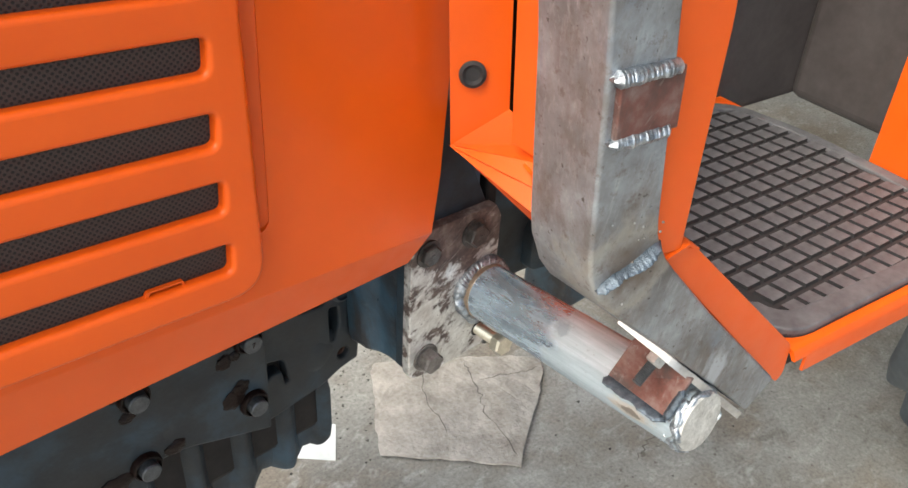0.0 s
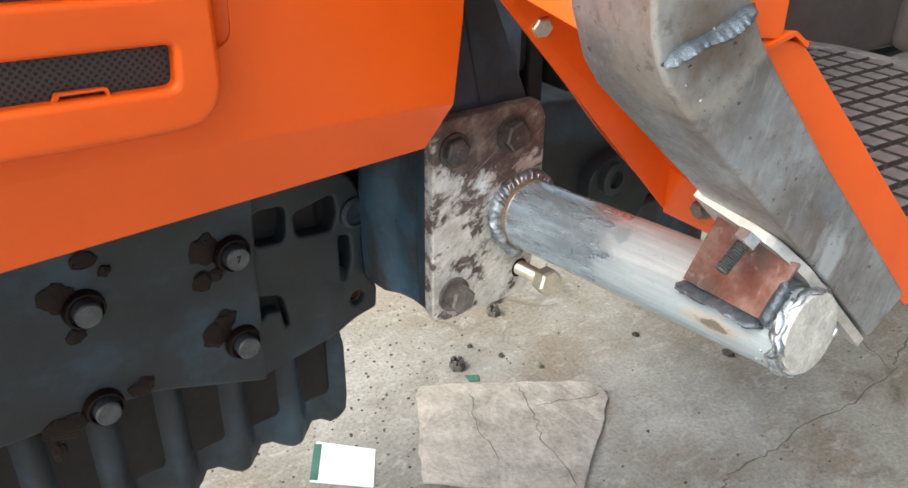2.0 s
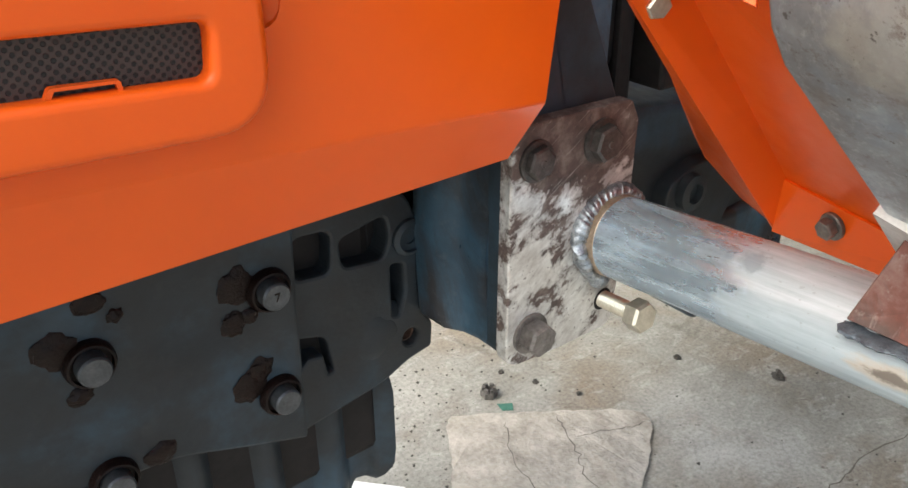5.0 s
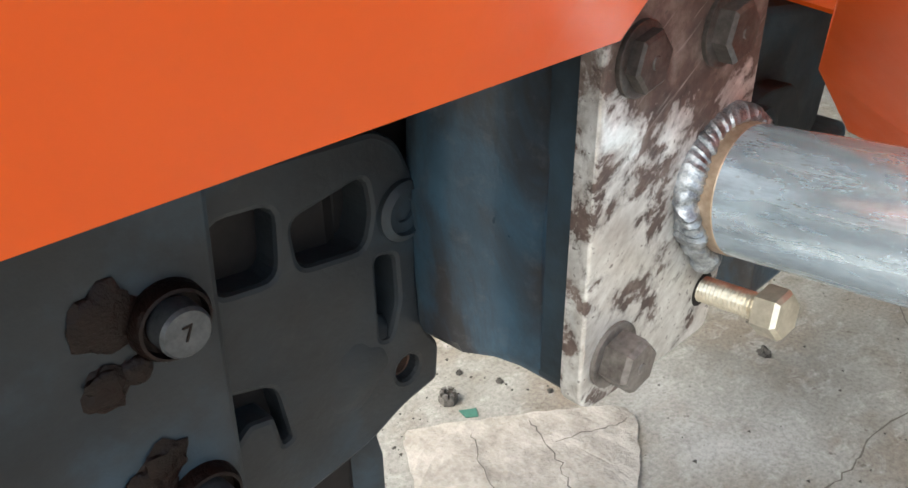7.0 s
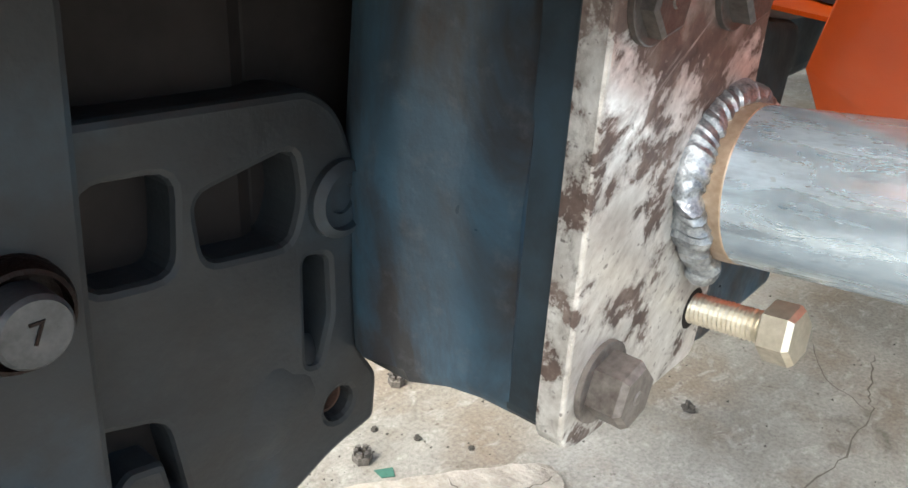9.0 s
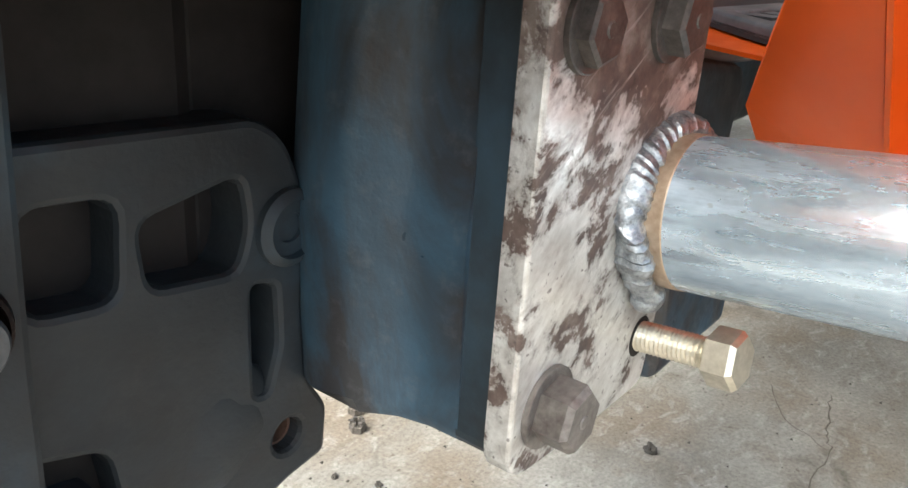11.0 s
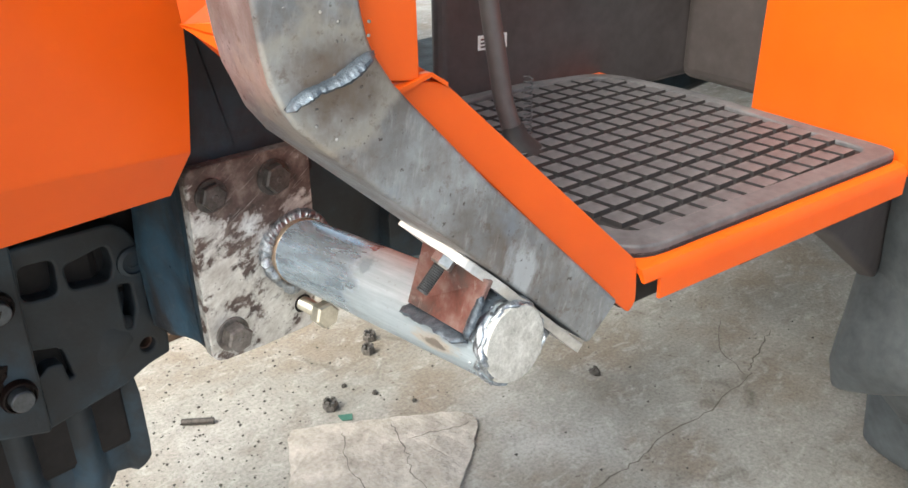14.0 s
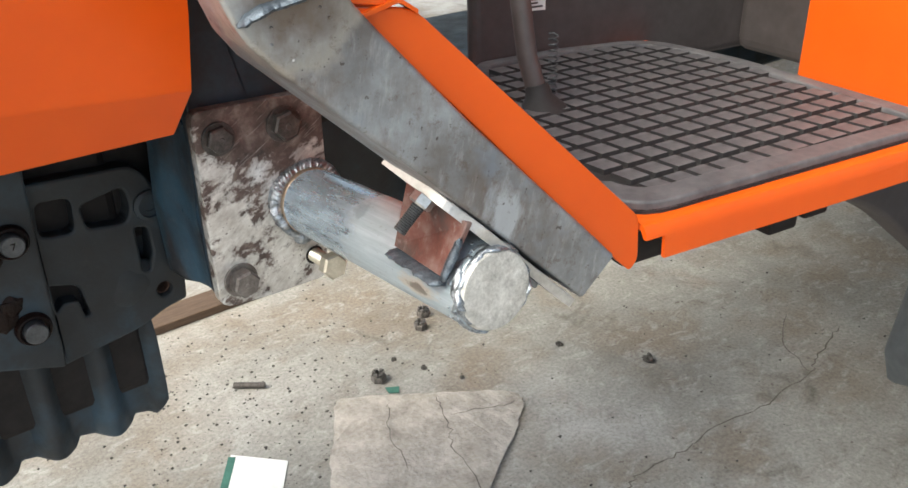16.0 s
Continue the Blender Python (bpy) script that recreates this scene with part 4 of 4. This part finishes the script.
JOINT = ring4((-0.318, 1.182), (-0.256, 1.203))
part("post", loft([JOINT, ring4((-0.3235, 1.196), (-0.2595, 1.212)), ring4((-0.3265, 1.214), (-0.2625, 1.226)), ring4((-0.338, 1.352), (-0.279, 1.352)), ring4((-0.372, 1.62), (-0.318, 1.62))], 0.0035), MILL, post, smooth=True)
part("sloping_bar", loft([JOINT, ring4((-0.3105, 1.169), (-0.244, 1.1835), 0.003), ring4((-0.296, 1.153), (-0.231, 1.168), 0.006), ring4(sz(-0.9, 0.601), sz(-0.9, 0.649), 0.006), ring4(sz(-0.707, 0.604), sz(-0.707, 0.648), 0.003)], 0.0035), MILL, post, smooth=True)
c0, c1 = step_at(-0.314, YO + 0.0005, 1.1815), step_at(-0.256, YO + 0.0005, 1.203)
valley = [c0.lerp(c1, k / 9) + Vector((0, 0, 0.0012 * math.sin(k * 0.9))) for k in range(10)]
part("joint_weld", bead(valley, 0.0095, 0.0040, 21, 0.36, 0.10), BLUEWELD, post, "broad blue-grey weld bead", smooth=True)
rng = random.Random(33)
for k in range(16):
    along, high = rng.random(), rng.uniform(-0.04, 0.055)
    part("spatter", lump(c0.lerp(c1, along) + Vector((0, -0.0008, high)), (0.0013, 0.001, 0.0012), 300 + k, 1, 0.3), MILL, post, smooth=True)
for i, z in enumerate((1.3475, 1.3035)):
    part("tack_weld", bead([step_at(-0.334 + 0.005 * i, YO - 0.002, z), step_at(-0.276, YO - 0.002, z - 0.001)], 0.0068, 0.0036, 25 + i, 0.7, 0.12), WELD, post, smooth=True)
part("patch_plate", slab([(-0.327, 1.305), (-0.272, 1.303), (-0.275, 1.347), (-0.330, 1.345)], STEP_SIDE @ pose(0, 0, -YO - 0.001), 0.006, bevel=0.001), PRIMER, post, "rusty steel patch plate")
part("paint_burr", bead([slope(-1.0, -0.0035, 0.648), slope(-0.72, -0.0035, 0.648)], 0.0016, 0.0045, 31, 0.8), MILL, post)

# ---- rubber mat ----
mat_thing = thing("rubber_mat", "dusty dark grey rubber mat with raised pads on the platform", "floor mat", (0.9, 0.4, 0.973))
outline = rounded([(-0.004, 0.004), (0.425, -0.003), (0.428, 0.30), (0.40, 0.44), (0.26, 0.468), (0.13, 0.468), (0.07, 0.38), (0.0, 0.20)], [0.05, 0.02, 0.04, 0.05, 0.02, 0.02, 0.02, 0.02], 6)
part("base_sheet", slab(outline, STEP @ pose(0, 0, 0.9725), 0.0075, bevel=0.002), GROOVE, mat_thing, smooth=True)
cx, cy = 0.2, 0.22
inner = []
for x, y in outline:
    d = Vector((cx - x, cy - y))
    d = d.normalized() * (0.034 if y < 0.05 else 0.022)
    inner.append((x + d.x, y + d.y))
part("border", slab(outline, STEP @ pose(0, 0, 0.976), 0.0095, [inner], 0.003, 3), RUBBER, mat_thing, smooth=True)


def inside(p, poly):
    hit = False
    for (x0, y0), (x1, y1) in zip(poly, poly[1:] + poly[:1]):
        if (y0 > p[1]) != (y1 > p[1]) and p[0] < (x1 - x0) * (p[1] - y0) / (y1 - y0) + x0:
            hit = not hit
    return hit


PAD_U, PAD_V = Vector((0.0292, 0.0008)), Vector((0.0050, -0.0319))
PAD0 = Vector((0.0379, 0.1287))
bm = bmesh.new()
base = [PAD_U * a + PAD_V * b for a, b in ((-0.5, -0.5), (0.5, -0.5), (0.5, 0.5), (-0.5, 0.5))]
low = [bm.verts.new((p.x * 0.83, p.y * 0.80, 0)) for p in base]
top = [bm.verts.new((p.x * 0.76, p.y * 0.72, 0.0055)) for p in base]
bm.faces.new(top)
for k in range(4):
    bm.faces.new((low[k - 1], low[k], top[k], top[k - 1]))
bmesh.ops.recalc_face_normals(bm, faces=bm.faces)
pad_mesh = bpy.data.meshes.new("pad")
bm.to_mesh(pad_mesh)
bm.free()
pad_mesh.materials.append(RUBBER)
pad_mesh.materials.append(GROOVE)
# Pad sides take the darker rubber, which paints in the grooves' shade.
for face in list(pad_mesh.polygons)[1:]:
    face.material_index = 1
PADS = []
for i in range(-16, 18):
    for j in range(-16, 18):
        c = PAD0 + PAD_U * i + PAD_V * j
        if inside(c.to_tuple(), inner):
            PADS.append(c)

# ---- pedal ----
pedal = thing("clutch_pedal", "dark round pedal lever with a return spring", "pedal", (0.87, 0.52, 0.98))
part("lever", tube([(0.870, 0.520, 0.955), (0.867, 0.524, 0.985), (0.860, 0.54, 1.04), (0.868, 0.57, 1.14), (0.885, 0.61, 1.30), (0.90, 0.65, 1.5)], 0.0115, 18), COVER, pedal, smooth=True)
part("boot", lathe((0.868, 0.522, 0.975), (0.865, 0.529, 1.01), [(0, 0.032), (0.008, 0.026), (0.02, 0.016), (0.034, 0.0125)], 24), GROOVE, pedal, "black rubber boot", smooth=True)
coil = [(0.884 + 0.005 * math.cos(t), 0.523 + 0.005 * math.sin(t), 0.985 + 0.0010 * t) for t in [0.5 * k for k in range(160)]]
part("spring", tube(coil, 0.0009, 6), GREYBOLT, pedal, "thin steel return spring", smooth=True)

# ---- things on the floor ----
# sheet of cardboard
rng = random.Random(4)
card_edge = [(1.02, 1.347), (1.12, 1.285), (1.215, 1.222), (1.30, 1.155), (1.368, 1.088), (1.36, 1.06), (1.31, 1.02), (1.25, 0.975), (1.15, 0.915), (1.07, 0.86), (0.96, 0.97), (0.84, 1.09), (0.88, 1.165), (0.945, 1.25), (0.985, 1.325)]
rough_edge = []
for a, b in zip(card_edge, card_edge[1:] + card_edge[:1]):
    for k in range(5):
        p = Vector(a).lerp(Vector(b), k / 5)
        rough_edge.append((p.x + rng.uniform(-0.003, 0.003), p.y + rng.uniform(-0.003, 0.003)))
bm = slab(rough_edge, pose(0, 0, 0.004), 0.005)
bmesh.ops.triangulate(bm, faces=[f for f in bm.faces if len(f.verts) > 4])
bmesh.ops.subdivide_edges(bm, edges=[e for e in bm.edges if e.calc_length() > 0.05], cuts=3, use_grid_fill=True)
for v in bm.verts:
    v.co.z += 0.009 * max(-0.4, noise.noise(Vector((v.co.x * 9, v.co.y * 9, 0.3)))) + 0.004 * abs(noise.noise(Vector((v.co.x * 22, v.co.y * 22, 1.7))))
card = part("cardboard", bm, CARD)
tagged(card, "torn flattened piece of brown cardboard on the floor", "cardboard")


def streak(points, width, seed, z=0.0006, jitter=0.006, cuts=7):
    """A thin uneven strip on the floor along a line of points."""
    rng = random.Random(seed)
    line = []
    for a, b in zip(points, points[1:]):
        for k in range(cuts):
            p = Vector(a).lerp(Vector(b), k / cuts)
            line.append(p + Vector((rng.uniform(-jitter, jitter), rng.uniform(-jitter, jitter))))
    line.append(Vector(points[-1]))
    bm = bmesh.new()
    sides = []
    for i, p in enumerate(line):
        d = (line[min(i + 1, len(line) - 1)] - line[max(i - 1, 0)]).normalized()
        w = width * rng.uniform(0.35, 1.0) * (0.25 if i in (0, len(line) - 1) else 1)
        q = Vector((-d.y, d.x)) * w / 2
        sides.append((bm.verts.new((p.x + q.x, p.y + q.y, z)), bm.verts.new((p.x - q.x, p.y - q.y, z))))
    for a, b in zip(sides, sides[1:]):
        bm.faces.new((a[0], b[0], b[1], a[1]))
    return bm


for i, (pts, w) in enumerate(((((1.30, 0.70), (1.371, 0.716), (1.5, 0.705), (1.61, 0.708), (1.81, 0.683), (2.0, 0.685), (2.097, 0.718), (2.25, 0.75)), 0.0048), (((2.0, 0.685), (2.05, 0.80), (2.2, 0.88)), 0.003))):
    c = part("crack", streak(pts, w, 50 + i), CRACK)
    tagged(c, "dirt-filled crack in the concrete floor", "crack", "floor cracks", "structure")
for i, pts in enumerate((((1.195, 1.20), (1.17, 1.12), (1.12, 1.03), (1.08, 0.88)), ((1.10, 1.25), (1.04, 1.17), (1.0, 1.04)), ((1.19, 1.12), (1.28, 1.08), (1.34, 1.06)))):
    bm = streak(pts, 0.0032, 70 + i, 0.0165, 0.006)
    part("crease", bm, CRACK, card)

plank = part("wooden_plank", box((0.2, 1.93, 0.0), (1.10, 2.03, 0.026), 0.003, segs=2), WOOD)
tagged(plank, "old brown wooden plank lying on the floor", "plank")
leaf = part("leaflet", slab(rounded([(0.728, 1.342), (0.818, 1.242), (0.752, 1.15), (0.655, 1.245)], 0.002), pose(0, 0, 0.001), 0.0015), PAPER)
tagged(leaf, "white paper leaflet with a green edge on the floor", "leaflet")
part("printed_edge", slab([(0.720, 1.338), (0.733, 1.327), (0.670, 1.238), (0.657, 1.249)], pose(0, 0, 0.0028), 0.0006), GREEN, leaf, "green printed edge")
scrap = part("paper_scrap", slab([(1.135, 1.325), (1.165, 1.305), (1.15, 1.285), (1.13, 1.30)], pose(0, 0, 0.001), 0.0015), GREEN)
tagged(scrap, "small faded green paper scrap on the floor", "paper scrap")
rod = part("short_rod", tube([(0.845, 1.57, 0.008), (0.905, 1.52, 0.008)], 0.008, 12), DARKBOLT, smooth=True)
tagged(rod, "short dark steel rod offcut on the floor", "rod offcut")
# castle nuts: hexagon below, a round crown with six slots above
def castle_nut(x, y, r, turn, lean):
    nut = thing("castle_nut", "small oily dark steel castle nut on the floor", "nut", (x, y, 0), "castle nuts on the floor")
    bm = lathe((0, 0, 0), (0, 0, 1), [(0.0, r * 0.93), (r * 0.10, r), (r * 0.80, r), (r * 0.88, r * 0.9), (r * 0.88, r * 0.52), (r * 0.12, r * 0.50)], 6, spin=0.3)
    hexagon = part("hexagon", bm, NUTSTEEL, nut)
    made = [hexagon]
    for k in range(6):
        a = radians(60 * k + 17)
        bm = bmesh.new()
        low, high = [], []
        for rr, da in ((0.50, -0.34), (0.86, -0.36), (0.88, 0.0), (0.86, 0.36), (0.50, 0.34)):
            px, py = r * rr * math.cos(a + da), r * rr * math.sin(a + da)
            low.append(bm.verts.new((px, py, r * 0.85)))
            high.append(bm.verts.new((px * 0.97, py * 0.97, r * 1.32)))
        for q in range(5):
            bm.faces.new((low[q - 1], low[q], high[q], high[q - 1]))
        bm.faces.new(high)
        made.append(part("crown_tooth", bm, NUTSTEEL, nut))
    for ob in made:
        ob.matrix_parent_inverse = Matrix()
    nut.matrix_world = pose(x, y, 0.0006, lean, 0, turn)
    return nut


for x, y, r, turn, lean in ((1.412, 1.536, 0.019, 20, 0), (1.366, 1.487, 0.019, 48, 0), (1.141, 1.361, 0.020, 5, 0)):
    castle_nut(x, y, r, turn, lean)
for i, (x, y, s) in enumerate(((1.725, 0.980, 0.013), (1.60, 1.18, 0.008), (1.259, 1.328, 0.007), (1.221, 1.41, 0.006), (1.309, 1.233, 0.006))):
    c = part("dirt_clod", lump((x, y, s * 0.55), (s, s, s * 0.75), 80 + i, 3, 0.7), DIRT)
    tagged(c, "small dark clod of oily dirt on the floor", "clod", "dirt clods on the floor")
# scattered grit
rng = random.Random(9)
verts, faces = [], []
for k in range(2600):
    if k % 5 < 2:
        x, y = rng.uniform(0.6, 2.4), rng.uniform(0.6, 2.2)
    else:
        x, y = rng.gauss(0.85, 0.22), rng.gauss(1.5, 0.24)
    s = 0.0009 + 0.0045 * rng.random() ** 6
    o = len(verts)
    for dx, dy, dz in ((1, 0, 0), (-0.5, 0.8, 0), (-0.5, -0.8, 0), (0.1, 0, 0.9)):
        verts.append((x + s * dx * rng.uniform(0.7, 1.4), y + s * dy * rng.uniform(0.7, 1.4), s * dz))
    faces += [(o, o + 1, o + 3), (o + 1, o + 2, o + 3), (o + 2, o, o + 3)]
me = bpy.data.meshes.new("grit")
me.from_pydata(verts, [], faces)
me.materials.append(DIRT)
tagged(new("grit", me), "scattered dark grit and metal crumbs on concrete", "grit", kind="stuff")

# ---- pads of the mat ----
bpy.context.view_layer.update()
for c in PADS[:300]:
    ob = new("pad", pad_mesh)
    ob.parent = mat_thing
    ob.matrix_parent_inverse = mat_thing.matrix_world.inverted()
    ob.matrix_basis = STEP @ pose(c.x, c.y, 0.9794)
